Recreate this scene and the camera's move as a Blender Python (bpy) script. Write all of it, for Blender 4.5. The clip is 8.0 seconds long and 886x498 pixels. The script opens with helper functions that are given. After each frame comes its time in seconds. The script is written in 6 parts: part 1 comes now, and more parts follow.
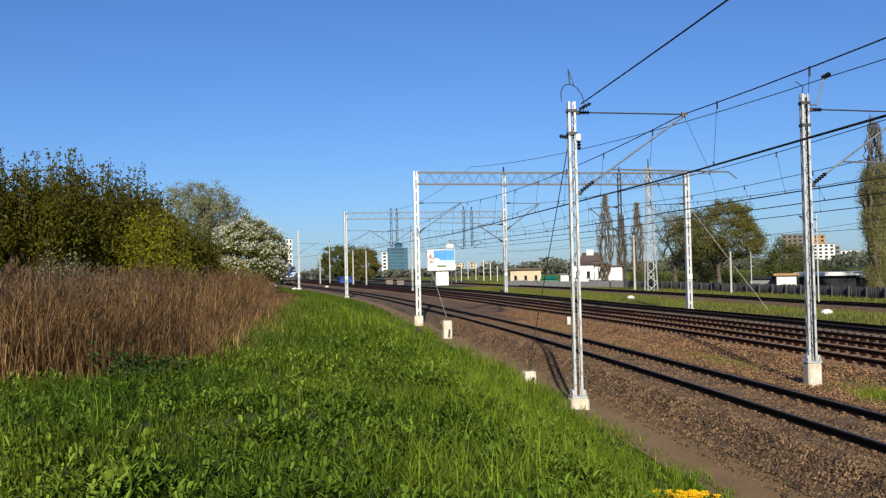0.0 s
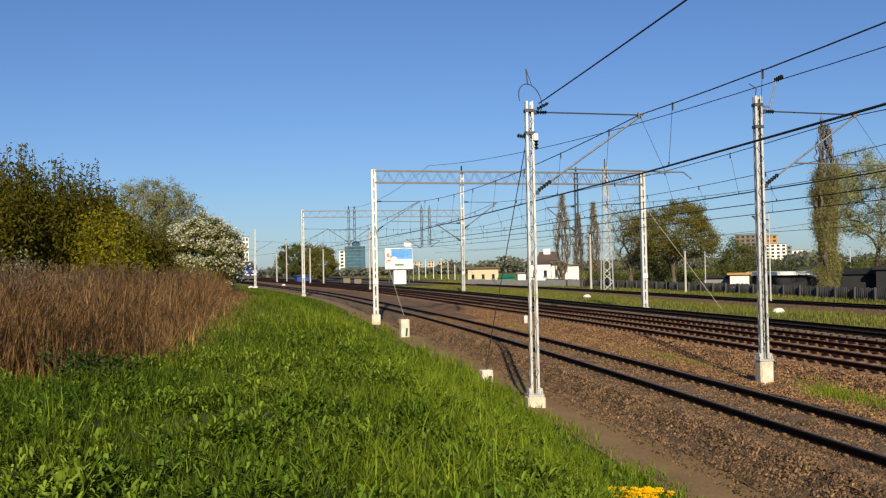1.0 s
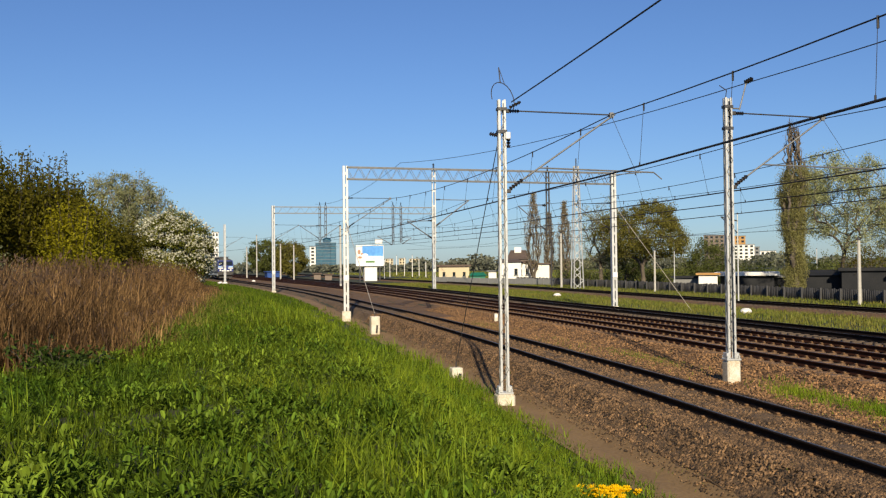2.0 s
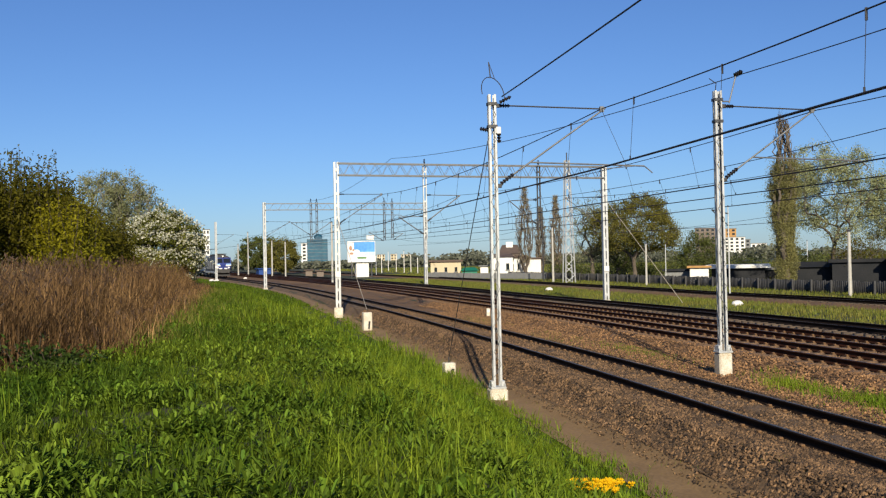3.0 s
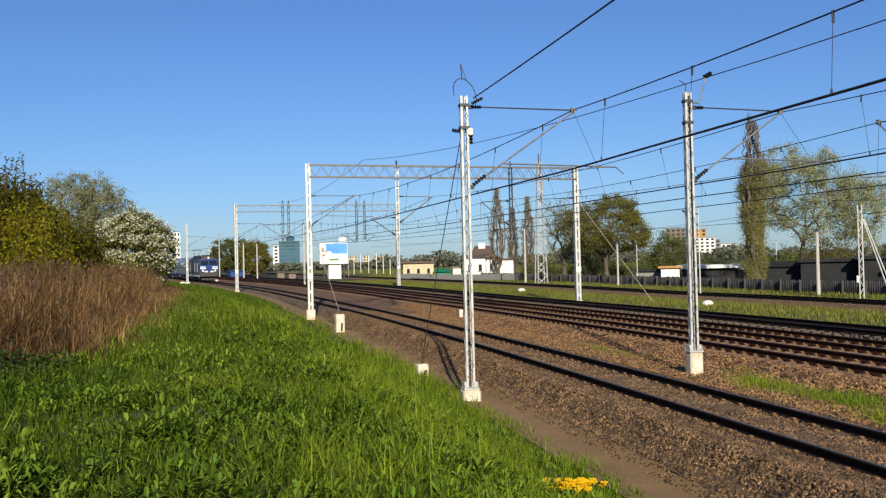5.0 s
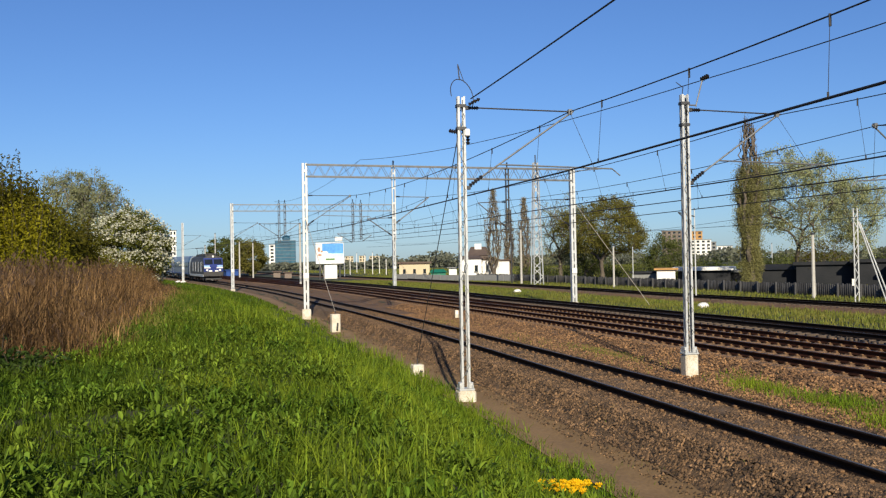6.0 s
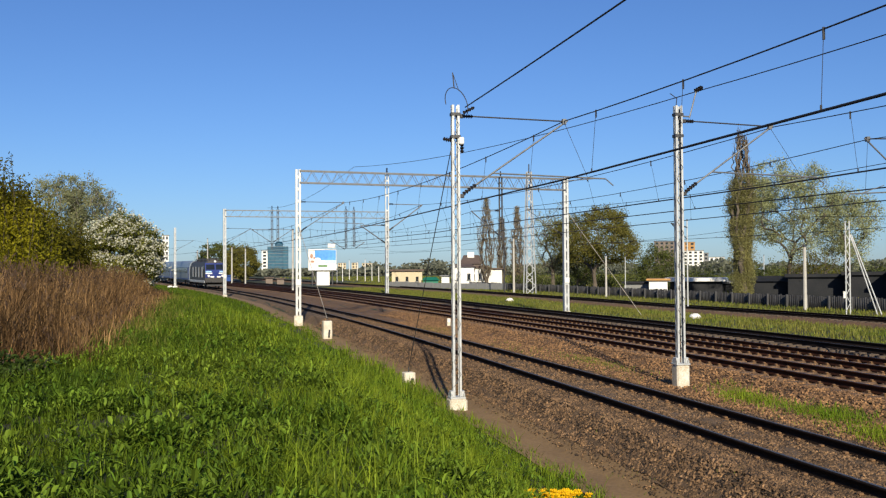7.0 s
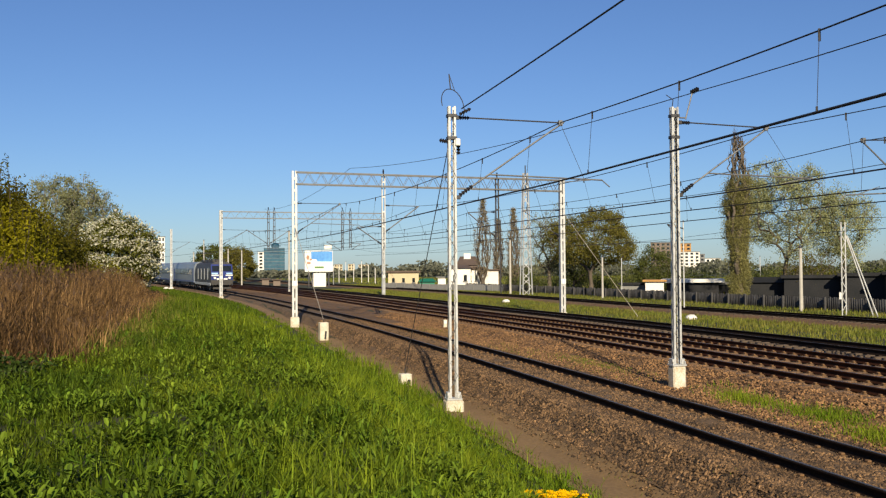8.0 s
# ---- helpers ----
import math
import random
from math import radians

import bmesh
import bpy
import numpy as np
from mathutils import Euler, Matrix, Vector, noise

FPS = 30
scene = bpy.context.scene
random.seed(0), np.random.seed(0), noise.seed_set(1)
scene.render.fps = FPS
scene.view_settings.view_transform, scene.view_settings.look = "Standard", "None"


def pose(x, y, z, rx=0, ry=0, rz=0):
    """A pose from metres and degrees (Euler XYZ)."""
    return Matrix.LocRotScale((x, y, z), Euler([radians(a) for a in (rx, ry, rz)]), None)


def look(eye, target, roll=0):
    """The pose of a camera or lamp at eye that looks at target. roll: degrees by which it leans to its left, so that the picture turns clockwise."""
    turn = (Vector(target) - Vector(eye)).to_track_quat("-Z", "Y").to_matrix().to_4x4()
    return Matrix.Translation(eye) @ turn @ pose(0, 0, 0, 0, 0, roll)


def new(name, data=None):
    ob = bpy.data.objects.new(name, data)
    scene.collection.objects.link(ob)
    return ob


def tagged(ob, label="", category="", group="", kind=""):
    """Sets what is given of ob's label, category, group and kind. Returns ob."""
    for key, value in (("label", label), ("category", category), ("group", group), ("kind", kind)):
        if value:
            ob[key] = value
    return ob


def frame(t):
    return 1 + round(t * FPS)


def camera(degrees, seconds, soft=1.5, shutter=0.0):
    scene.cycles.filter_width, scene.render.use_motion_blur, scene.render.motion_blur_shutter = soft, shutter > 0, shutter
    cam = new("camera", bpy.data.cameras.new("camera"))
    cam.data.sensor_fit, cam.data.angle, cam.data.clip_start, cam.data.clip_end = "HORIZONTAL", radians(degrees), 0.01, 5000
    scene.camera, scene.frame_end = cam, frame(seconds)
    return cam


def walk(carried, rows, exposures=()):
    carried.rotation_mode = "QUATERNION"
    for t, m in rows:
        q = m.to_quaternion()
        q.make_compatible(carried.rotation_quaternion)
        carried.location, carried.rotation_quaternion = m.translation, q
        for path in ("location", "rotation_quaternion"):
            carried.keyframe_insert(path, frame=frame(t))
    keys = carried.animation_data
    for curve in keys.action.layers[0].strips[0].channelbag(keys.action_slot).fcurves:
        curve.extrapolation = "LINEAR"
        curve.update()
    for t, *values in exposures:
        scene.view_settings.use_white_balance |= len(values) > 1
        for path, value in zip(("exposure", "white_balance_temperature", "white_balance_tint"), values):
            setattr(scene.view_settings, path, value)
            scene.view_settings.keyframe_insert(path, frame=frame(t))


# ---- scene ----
# ---- camera ----
EYE = 2.70
cam = camera(48.58, 8.0, soft=1.25)
PATH = [
    (0.0, 91.327, 1.277, -5.600),
    (0.5, 91.047, 0.922, -6.349),
    (1.0, 91.197, 1.141, -8.075),
    (1.5, 90.955, 1.281, -8.745),
    (1.7, 90.885, 1.009, -9.156),
    (2.8, 91.548, 0.291, -10.774),
    (3.0, 90.746, 1.140, -10.250),
    (3.1, 90.420, 1.700, -9.960),
    (3.2, 90.647, 1.795, -9.435),
    (3.3, 91.205, 1.359, -8.131),
    (3.4, 91.451, 0.600, -7.960),
    (3.5, 91.582, -0.201, -7.734),
    (3.6, 90.941, 0.620, -8.436),
    (3.7, 90.735, 1.892, -9.263),
    (3.8, 90.844, 2.400, -9.909),
    (4.0, 91.133, 2.326, -10.991),
    (4.2, 90.788, 1.966, -11.369),
    (4.5, 90.869, 1.541, -11.754),
    (5.8, 90.614, 1.196, -11.929),
    (6.0, 90.815, 1.014, -12.081),
    (6.5, 90.921, 0.766, -12.400),
    (7.0, 91.275, 0.357, -12.511),
    (7.5, 91.486, 0.572, -12.580),
    (8.0, 91.352, 0.392, -12.717),
]
walk(cam, [(t, pose(0, 0, EYE, rx, ry, rz)) for t, rx, ry, rz in PATH],
     exposures=[(0.0, 0.43, 5900, 10), (0.5, 0.43, 5900, 10), (1.0, 0.43, 6720, 10), (1.5, 0.45, 6860, 10), (3.0, 0.47, 6300, 10), (4.5, 0.48, 6270, 10), (6.0, 0.48, 6220, 10), (7.5, 0.48, 6170, 10),
                (7.7, 0.48, 6560, 10), (7.9, 0.48, 6860, 10), (8.0, 0.48, 6890, 10)])

# ---- world and sun ----
SUN_ELEV, SUN_AZ = 25.0, 187.0      # the sun stands behind the camera, a little to its left
world = bpy.data.worlds.new("sky")
scene.world = world
world.use_nodes = True
wn = world.node_tree
sky = wn.nodes.new("ShaderNodeTexSky")
sky.sky_type = "NISHITA"
sky.sun_disc = False
sky.dust_density = 0.3
sky.ozone_density = 3.4
sky.air_density = 1.0
sky.sun_elevation = radians(SUN_ELEV)
sky.sun_rotation = radians(SUN_AZ)
bg = wn.nodes["Background"]
bg.inputs[1].default_value = 0.057
tint = wn.nodes.new("ShaderNodeMix")
tint.data_type, tint.blend_type = "RGBA", "MULTIPLY"
tint.inputs["Factor"].default_value = 1.0
tint.inputs["B"].default_value = (0.712, 0.915, 1.285, 1)
wn.links.new(sky.outputs[0], tint.inputs["A"])
wn.links.new(tint.outputs["Result"], bg.inputs[0])
sun_data = bpy.data.lights.new("sun", "SUN")
sun_data.energy = 5.0
sun_data.angle = radians(0.53)
sun_data.color = (1.0, 0.87, 0.64)
sun = new("sun", sun_data)
sun_from = Vector((math.sin(radians(SUN_AZ)) * math.cos(radians(SUN_ELEV)), math.cos(radians(SUN_AZ)) * math.cos(radians(SUN_ELEV)), math.sin(radians(SUN_ELEV))))
sun.matrix_world = look(sun_from * 50, (0, 0, 0))
scene.view_settings.exposure = 0.45


# ---- materials ----
def mat(name, colour, rough=0.8, metal=0.0, colour2=None, scale=8.0, fine=60.0, bump=0.3, island=0.0, spec=0.5, dist=0.02):
    """A surface of two colours mixed by coarse and fine noise, with a fine relief."""
    m = bpy.data.materials.new(name)
    m.use_nodes = True
    nt = m.node_tree
    n, l = nt.nodes, nt.links
    b = n["Principled BSDF"]
    b.inputs["Roughness"].default_value = rough
    b.inputs["Metallic"].default_value = metal
    b.inputs["Specular IOR Level"].default_value = spec
    c2 = colour2 or tuple(v * 0.75 for v in colour)
    tc = n.new("ShaderNodeTexCoord")
    a = n.new("ShaderNodeTexNoise")
    a.inputs["Scale"].default_value = scale
    a.inputs["Detail"].default_value = 4
    f = n.new("ShaderNodeTexNoise")
    f.inputs["Scale"].default_value = fine
    f.inputs["Detail"].default_value = 3
    l.new(tc.outputs["Object"], a.inputs["Vector"])
    l.new(tc.outputs["Object"], f.inputs["Vector"])
    add = n.new("ShaderNodeMath")
    add.operation = "ADD"
    l.new(a.outputs["Fac"], add.inputs[0])
    l.new(f.outputs["Fac"], add.inputs[1])
    ramp = n.new("ShaderNodeMapRange")
    ramp.inputs["From Min"].default_value = 0.75
    ramp.inputs["From Max"].default_value = 1.25
    l.new(add.outputs[0], ramp.inputs["Value"])
    mix = n.new("ShaderNodeMix")
    mix.data_type = "RGBA"
    mix.inputs["A"].default_value = (*colour, 1)
    mix.inputs["B"].default_value = (*c2, 1)
    l.new(ramp.outputs["Result"], mix.inputs["Factor"])
    out = mix.outputs["Result"]
    if island:
        g = n.new("ShaderNodeNewGeometry")
        hsv = n.new("ShaderNodeHueSaturation")
        mr = n.new("ShaderNodeMapRange")
        mr.inputs["To Min"].default_value = 1 - island
        mr.inputs["To Max"].default_value = 1 + island
        l.new(g.outputs["Random Per Island"], mr.inputs["Value"])
        l.new(mr.outputs["Result"], hsv.inputs["Value"])
        l.new(out, hsv.inputs["Color"])
        out = hsv.outputs["Color"]
    l.new(out, b.inputs["Base Color"])
    if bump:
        bp = n.new("ShaderNodeBump")
        bp.inputs["Strength"].default_value = bump
        bp.inputs["Distance"].default_value = dist
        l.new(f.outputs["Fac"], bp.inputs["Height"])
        l.new(bp.outputs["Normal"], b.inputs["Normal"])
    return m


def leaf_mat(name, colour, colour2, island=0.35, trans=0.35):
    """Thin leaves or blades: two colours by place, each piece a shade of its own, some light shining through."""
    m = mat(name, colour, 0.55, 0.0, colour2, scale=0.35, fine=2.5, bump=0.0, island=island, spec=0.1)
    nt = m.node_tree
    n, l = nt.nodes, nt.links
    b = n["Principled BSDF"]
    src = b.inputs["Base Color"].links[0].from_socket
    tr = n.new("ShaderNodeBsdfTranslucent")
    l.new(src, tr.inputs["Color"])
    ms = n.new("ShaderNodeMixShader")
    ms.inputs["Fac"].default_value = trans
    l.new(b.outputs[0], ms.inputs[1])
    l.new(tr.outputs[0], ms.inputs[2])
    l.new(ms.outputs[0], n["Material Output"].inputs["Surface"])
    return m


M_SOIL = mat("soil_and_sod", (0.021, 0.032, 0.006), 0.95, colour2=(0.029, 0.028, 0.008), scale=0.6, fine=7, bump=0.6, dist=0.05)
M_PATH = mat("trodden_earth", (0.233, 0.146, 0.064), 0.95, colour2=(0.155, 0.095, 0.043), scale=0.9, fine=14, bump=0.5)
M_BALLAST = mat("brown_ballast", (0.150, 0.092, 0.046), 0.95, colour2=(0.075, 0.046, 0.024), scale=0.8, fine=22, bump=0.8, dist=0.04)
M_BALLAST2 = mat("rusty_ballast", (0.168, 0.089, 0.036), 0.95, colour2=(0.081, 0.045, 0.022), scale=0.8, fine=16, bump=1.0, dist=0.06)
M_STONE = mat("crushed_stone", (0.222, 0.130, 0.062), 0.9, colour2=(0.066, 0.038, 0.018), scale=2, fine=30, bump=0.3, island=0.9)
M_STONE2 = mat("rusty_crushed_stone", (0.296, 0.161, 0.067), 0.9, colour2=(0.124, 0.064, 0.029), scale=2, fine=30, bump=0.3, island=0.7)
M_RAIL = mat("rail_rust", (0.010, 0.007, 0.006), 0.8, 0.0, colour2=(0.020, 0.012, 0.008), scale=3, fine=40, spec=0.1)
M_RAIL2 = mat("red_rail_rust", (0.058, 0.021, 0.010), 0.8, 0.0, colour2=(0.019, 0.008, 0.005), scale=3, fine=40, spec=0.1)
M_RAILTOP = mat("rail_head", (0.107, 0.098, 0.090), 0.5, 0.6, scale=3, fine=60, bump=0.05)
M_SLEEPER = mat("old_sleeper", (0.120, 0.087, 0.060), 0.9, colour2=(0.060, 0.042, 0.030), scale=4, fine=45, bump=0.5)
M_SLEEPER2 = mat("worn_sleeper", (0.170, 0.106, 0.064), 0.9, colour2=(0.064, 0.036, 0.022), scale=4, fine=45, bump=0.4)
M_GALV = mat("galvanised_steel", (0.541, 0.551, 0.551), 0.5, 0.3, colour2=(0.354, 0.364, 0.364), scale=3, fine=50, bump=0.1)
M_STEEL = mat("dull_grey_steel", (0.164, 0.168, 0.172), 0.55, 0.3, colour2=(0.098, 0.098, 0.102), scale=4, fine=50, bump=0.1)
M_DARKSTEEL = mat("dark_steel", (0.057, 0.057, 0.061), 0.55, 0.5, scale=5, fine=60, bump=0.1)
M_WIRE = mat("weathered_copper", (0.037, 0.035, 0.037), 0.6, 0.4, scale=5, fine=50, bump=0.0)
M_CONC = mat("white_limed_concrete", (0.631, 0.604, 0.524), 0.85, colour2=(0.397, 0.325, 0.217), scale=3, fine=35, bump=0.35)
M_PORC = mat("brown_porcelain", (0.018, 0.015, 0.015), 0.25, 0.0, scale=5, fine=40, bump=0.0)
M_WHITE = mat("white_paint", (0.736, 0.726, 0.698), 0.7, colour2=(0.642, 0.622, 0.584), scale=0.5, fine=9, bump=0.1)
M_CREAM = mat("cream_render", (0.541, 0.459, 0.312), 0.85, colour2=(0.467, 0.385, 0.254), scale=0.5, fine=9, bump=0.15)
M_ROOF = mat("dark_roofing", (0.074, 0.053, 0.045), 0.85, colour2=(0.107, 0.074, 0.057), scale=0.8, fine=12, bump=0.3)
M_GREY = mat("grey_panel", (0.213, 0.217, 0.213), 0.85, colour2=(0.156, 0.156, 0.156), scale=0.7, fine=12, bump=0.3)
M_DARKWALL = mat("tarred_shed_wall", (0.017, 0.019, 0.022), 0.85, colour2=(0.031, 0.031, 0.034), scale=0.7, fine=12, bump=0.3, spec=0.1)
M_FENCE = mat("grey_wooden_fence", (0.062, 0.062, 0.066), 0.9, colour2=(0.030, 0.029, 0.030), scale=1.5, fine=20, bump=0.3, island=0.35)
M_GLASSBLUE = mat("teal_curtain_glass", (0.008, 0.050, 0.095), 0.3, 0.0, colour2=(0.025, 0.11, 0.165), scale=0.08, fine=0.6, bump=0.0)
M_WINDOW = mat("window_glass", (0.016, 0.020, 0.025), 0.1, 0.0, scale=1, fine=5, bump=0.0)
M_BROWNWALL = mat("brown_render", (0.180, 0.143, 0.119), 0.85, colour2=(0.148, 0.115, 0.094), scale=0.2, fine=3, bump=0.1)
M_ORANGE = mat("ochre_render", (0.451, 0.246, 0.082), 0.85, scale=0.2, fine=3, bump=0.1)
M_LOCOBLUE = mat("loco_blue", (0.010, 0.025, 0.164), 0.35, 0.0, colour2=(0.008, 0.020, 0.123), scale=1, fine=20, bump=0.02)
M_LOCODARK = mat("loco_dark_grey", (0.029, 0.029, 0.033), 0.6, 0.2, colour2=(0.049, 0.045, 0.041), scale=1.2, fine=20, bump=0.1)
M_LOCOGREY = mat("loco_pale_grey", (0.294, 0.308, 0.329), 0.45, 0.0, colour2=(0.238, 0.252, 0.266), scale=1, fine=20, bump=0.02)
M_COACH = mat("coach_silver_grey", (0.167, 0.195, 0.232), 0.4, 0.1, colour2=(0.140, 0.163, 0.195), scale=0.8, fine=15, bump=0.02)
M_BLUE = mat("bright_blue_paint", (0.012, 0.057, 0.246), 0.5, scale=1, fine=15, bump=0.05)
M_GREENSHED = mat("green_paint", (0.008, 0.164, 0.098), 0.6, scale=1, fine=15, bump=0.1)
M_BARK = mat("bark", (0.131, 0.107, 0.082), 0.95, colour2=(0.074, 0.059, 0.045), scale=3, fine=25, bump=0.8)
M_BARKPALE = mat("pale_bark", (0.246, 0.221, 0.180), 0.95, colour2=(0.131, 0.115, 0.090), scale=3, fine=25, bump=0.6)
M_GRASS = leaf_mat("grass_blades", (0.110, 0.185, 0.012), (0.221, 0.270, 0.020))
M_GRASSDEEP = leaf_mat("deep_green_grass", (0.044, 0.085, 0.007), (0.108, 0.148, 0.011), island=0.6)
M_FASTENING = mat("rusty_fastening", (0.17, 0.092, 0.038), 0.85, colour2=(0.08, 0.042, 0.02), scale=6, fine=50, bump=0.3)
M_BALLAST3 = mat("grey_brown_ballast", (0.053, 0.039, 0.032), 0.95, colour2=(0.028, 0.021, 0.017), scale=0.8, fine=16, bump=1.0, dist=0.06)
M_GRASSDRY = leaf_mat("dull_grass", (0.125, 0.165, 0.024), (0.215, 0.195, 0.045))
M_WEED = leaf_mat("weed_leaves", (0.056, 0.109, 0.010), (0.154, 0.212, 0.021), island=0.65, trans=0.25)
M_NETTLE = leaf_mat("nettle_leaves", (0.022, 0.042, 0.008), (0.045, 0.070, 0.012), island=0.5, trans=0.2)
M_REED = leaf_mat("dry_reed", (0.267, 0.162, 0.070), (0.065, 0.036, 0.016), island=0.75, trans=0.15)
M_PLUME = leaf_mat("reed_plumes", (0.102, 0.066, 0.043), (0.060, 0.039, 0.027), island=0.4, trans=0.2)
M_LEAF_OLIVE = leaf_mat("olive_young_leaves", (0.128, 0.114, 0.010), (0.082, 0.078, 0.009), island=0.25, trans=0.48)
M_LEAF_YELLOW = leaf_mat("yellow_green_leaves", (0.221, 0.200, 0.008), (0.128, 0.128, 0.011))
M_LEAF_GREY = leaf_mat("grey_green_leaves", (0.289, 0.293, 0.153), (0.174, 0.191, 0.093))
M_LEAF_GREEN = leaf_mat("fresh_green_leaves", (0.114, 0.133, 0.034), (0.076, 0.090, 0.025))
# distance haze painted into the leaf colour: paler and greyer than the leaves
M_LEAF_HAZED = leaf_mat("haze_tinted_leaves", (0.17, 0.175, 0.125), (0.125, 0.135, 0.10))
M_LEAF_GOLD = leaf_mat("golden_olive_leaves", (0.190, 0.171, 0.036), (0.110, 0.106, 0.025))
M_LEAF_BUD = leaf_mat("brown_buds", (0.307, 0.256, 0.153), (0.217, 0.179, 0.109))
M_LEAF_IVY = leaf_mat("ivy_and_poplar_leaves", (0.287, 0.268, 0.103), (0.166, 0.162, 0.062))
M_BLOSSOM = leaf_mat("white_blossom", (0.607, 0.590, 0.492), (0.508, 0.508, 0.369), island=0.2)
M_LEAF_BLOSSOM = leaf_mat("blossom_tree_leaves", (0.17, 0.175, 0.030), (0.075, 0.085, 0.014), island=0.5)
M_LEAF_SILVER = leaf_mat("silver_poplar_leaves", (0.372, 0.390, 0.205), (0.217, 0.235, 0.106))
M_TWIG = mat("twigs", (0.061, 0.049, 0.033), 0.95, colour2=(0.041, 0.033, 0.023), scale=2, fine=20, bump=0.0)
M_YELLOW = leaf_mat("dandelion_petals", (0.760, 0.475, 0.005), (0.712, 0.399, 0.005), island=0.15, trans=0.15)


# ---- mesh helpers ----
def part(name, bm, material, parent=None, label=""):
    """Link a bmesh as one mesh object, under a thing or a part if one is given."""
    me = bpy.data.meshes.new(name)
    bm.to_mesh(me)
    bm.free()
    me.materials.append(material)
    ob = new(name, me)
    if parent is not None:
        ob.parent = parent
    if label:
        ob["label"] = label
    return ob


def mesh_part(name, verts, faces, material, parent=None, smooth=False):
    """The same from arrays of corners and faces (all faces with the same number of corners)."""
    v = np.asarray(verts, dtype=np.float32).reshape(-1, 3)
    f = np.asarray(faces, dtype=np.int32)
    k = f.shape[1]
    me = bpy.data.meshes.new(name)
    me.vertices.add(len(v))
    me.vertices.foreach_set("co", v.ravel())
    me.loops.add(f.size)
    me.loops.foreach_set("vertex_index", f.ravel())
    me.polygons.add(len(f))
    me.polygons.foreach_set("loop_start", np.arange(len(f), dtype=np.int32) * k)
    me.update(calc_edges=True)
    if smooth:
        me.polygons.foreach_set("use_smooth", np.ones(len(f), dtype=bool))
    me.materials.append(material)
    ob = new(name, me)
    if parent is not None:
        ob.parent = parent
    return ob


def box(bm, x0, x1, y0, y1, z0, z1, bevel=0.0, m=None):
    """A box, its edges rounded by bevel."""
    r = bmesh.ops.create_cube(bm, size=1.0)
    vs = r["verts"]
    bmesh.ops.scale(bm, vec=(x1 - x0, y1 - y0, z1 - z0), verts=vs)
    bmesh.ops.translate(bm, vec=((x0 + x1) / 2, (y0 + y1) / 2, (z0 + z1) / 2), verts=vs)
    if bevel:
        es = list({e for v in vs for e in v.link_edges})
        r = bmesh.ops.bevel(bm, geom=es, offset=bevel, segments=1, affect="EDGES", profile=0.7)
        vs = list({v for f in r["faces"] for v in f.verts} | {v for v in vs if v.is_valid})
    if m is not None:
        bmesh.ops.transform(bm, matrix=m, verts=vs)
    return vs


def rod(bm, a, b, r0, r1=None, sides=8, cap=True):
    """A round bar from a to b."""
    a, b = Vector(a), Vector(b)
    d = b - a
    q = d.to_track_quat("Z", "Y").to_matrix().to_4x4()
    m = Matrix.Translation((a + b) / 2) @ q
    bmesh.ops.create_cone(bm, cap_ends=cap, segments=sides, radius1=r0, radius2=r0 if r1 is None else r1, depth=d.length, matrix=m)


def bar(bm, a, b, w, h=None):
    """A square bar from a to b."""
    a, b = Vector(a), Vector(b)
    d = b - a
    q = d.to_track_quat("Z", "Y").to_matrix().to_4x4()
    r = bmesh.ops.create_cube(bm, size=1.0)
    bmesh.ops.transform(bm, matrix=Matrix.Translation((a + b) / 2) @ q @ Matrix.Diagonal((w, h or w, d.length, 1)), verts=r["verts"])


def tube_line(points, r, sides=6):
    """Corners and faces of a thin tube along a line of points."""
    p = np.asarray(points, float)
    d = np.gradient(p, axis=0)
    d /= np.linalg.norm(d, axis=1)[:, None]
    up = np.where(np.abs(d[:, 2:3]) > 0.9, [[1.0, 0, 0]], [[0, 0, 1.0]])
    s = np.cross(d, up)
    s /= np.linalg.norm(s, axis=1)[:, None]
    u = np.cross(s, d)
    ang = np.arange(sides) / sides * 2 * np.pi
    v = p[:, None] + r * (np.cos(ang)[None, :, None] * s[:, None] + np.sin(ang)[None, :, None] * u[:, None])
    i = np.arange(len(p) - 1)[:, None] * sides
    k = np.arange(sides)[None]
    f = np.stack([i + k, i + (k + 1) % sides, i + sides + (k + 1) % sides, i + sides + k], -1).reshape(-1, 4)
    return v.reshape(-1, 3), f


def joined(pieces):
    """Several (corners, faces) pairs as one."""
    vs, fs, n = [], [], 0
    for v, f in pieces:
        vs.append(np.asarray(v, float).reshape(-1, 3))
        fs.append(np.asarray(f) + n)
        n += len(vs[-1])
    return np.concatenate(vs), np.concatenate(fs)


def thing(name, x, y, z, label, category, group="", rz=0.0):
    ob = new(name)
    ob.empty_display_size = 0.2
    ob.matrix_world = pose(x, y, z, 0, 0, rz)
    return tagged(ob, label, category, group)


# ---- the lie of the land: the line bends to the left ----
BEND_R, BEND_Y = 820.0, 14.0
T1, T2, T3, T4, T5 = 8.65, 15.35, 18.45, 22.3, 35.4      # centre lines of the tracks beside the camera


def bend(y):
    """How far the line has swung to the left at y."""
    y = np.asarray(y, float)
    d = np.clip(y - BEND_Y, 0, BEND_END - BEND_Y)
    c = -(BEND_R - np.sqrt(BEND_R ** 2 - d ** 2))
    s = -d / np.sqrt(BEND_R ** 2 - d ** 2)
    return c + s * np.clip(y - BEND_END, 0, None)


BEND_END = 148.0


def heading(y):
    """The line's turn to the left at y, in degrees."""
    return math.degrees(math.atan2(float(bend(y - 0.5) - bend(y + 0.5)), 1.0))


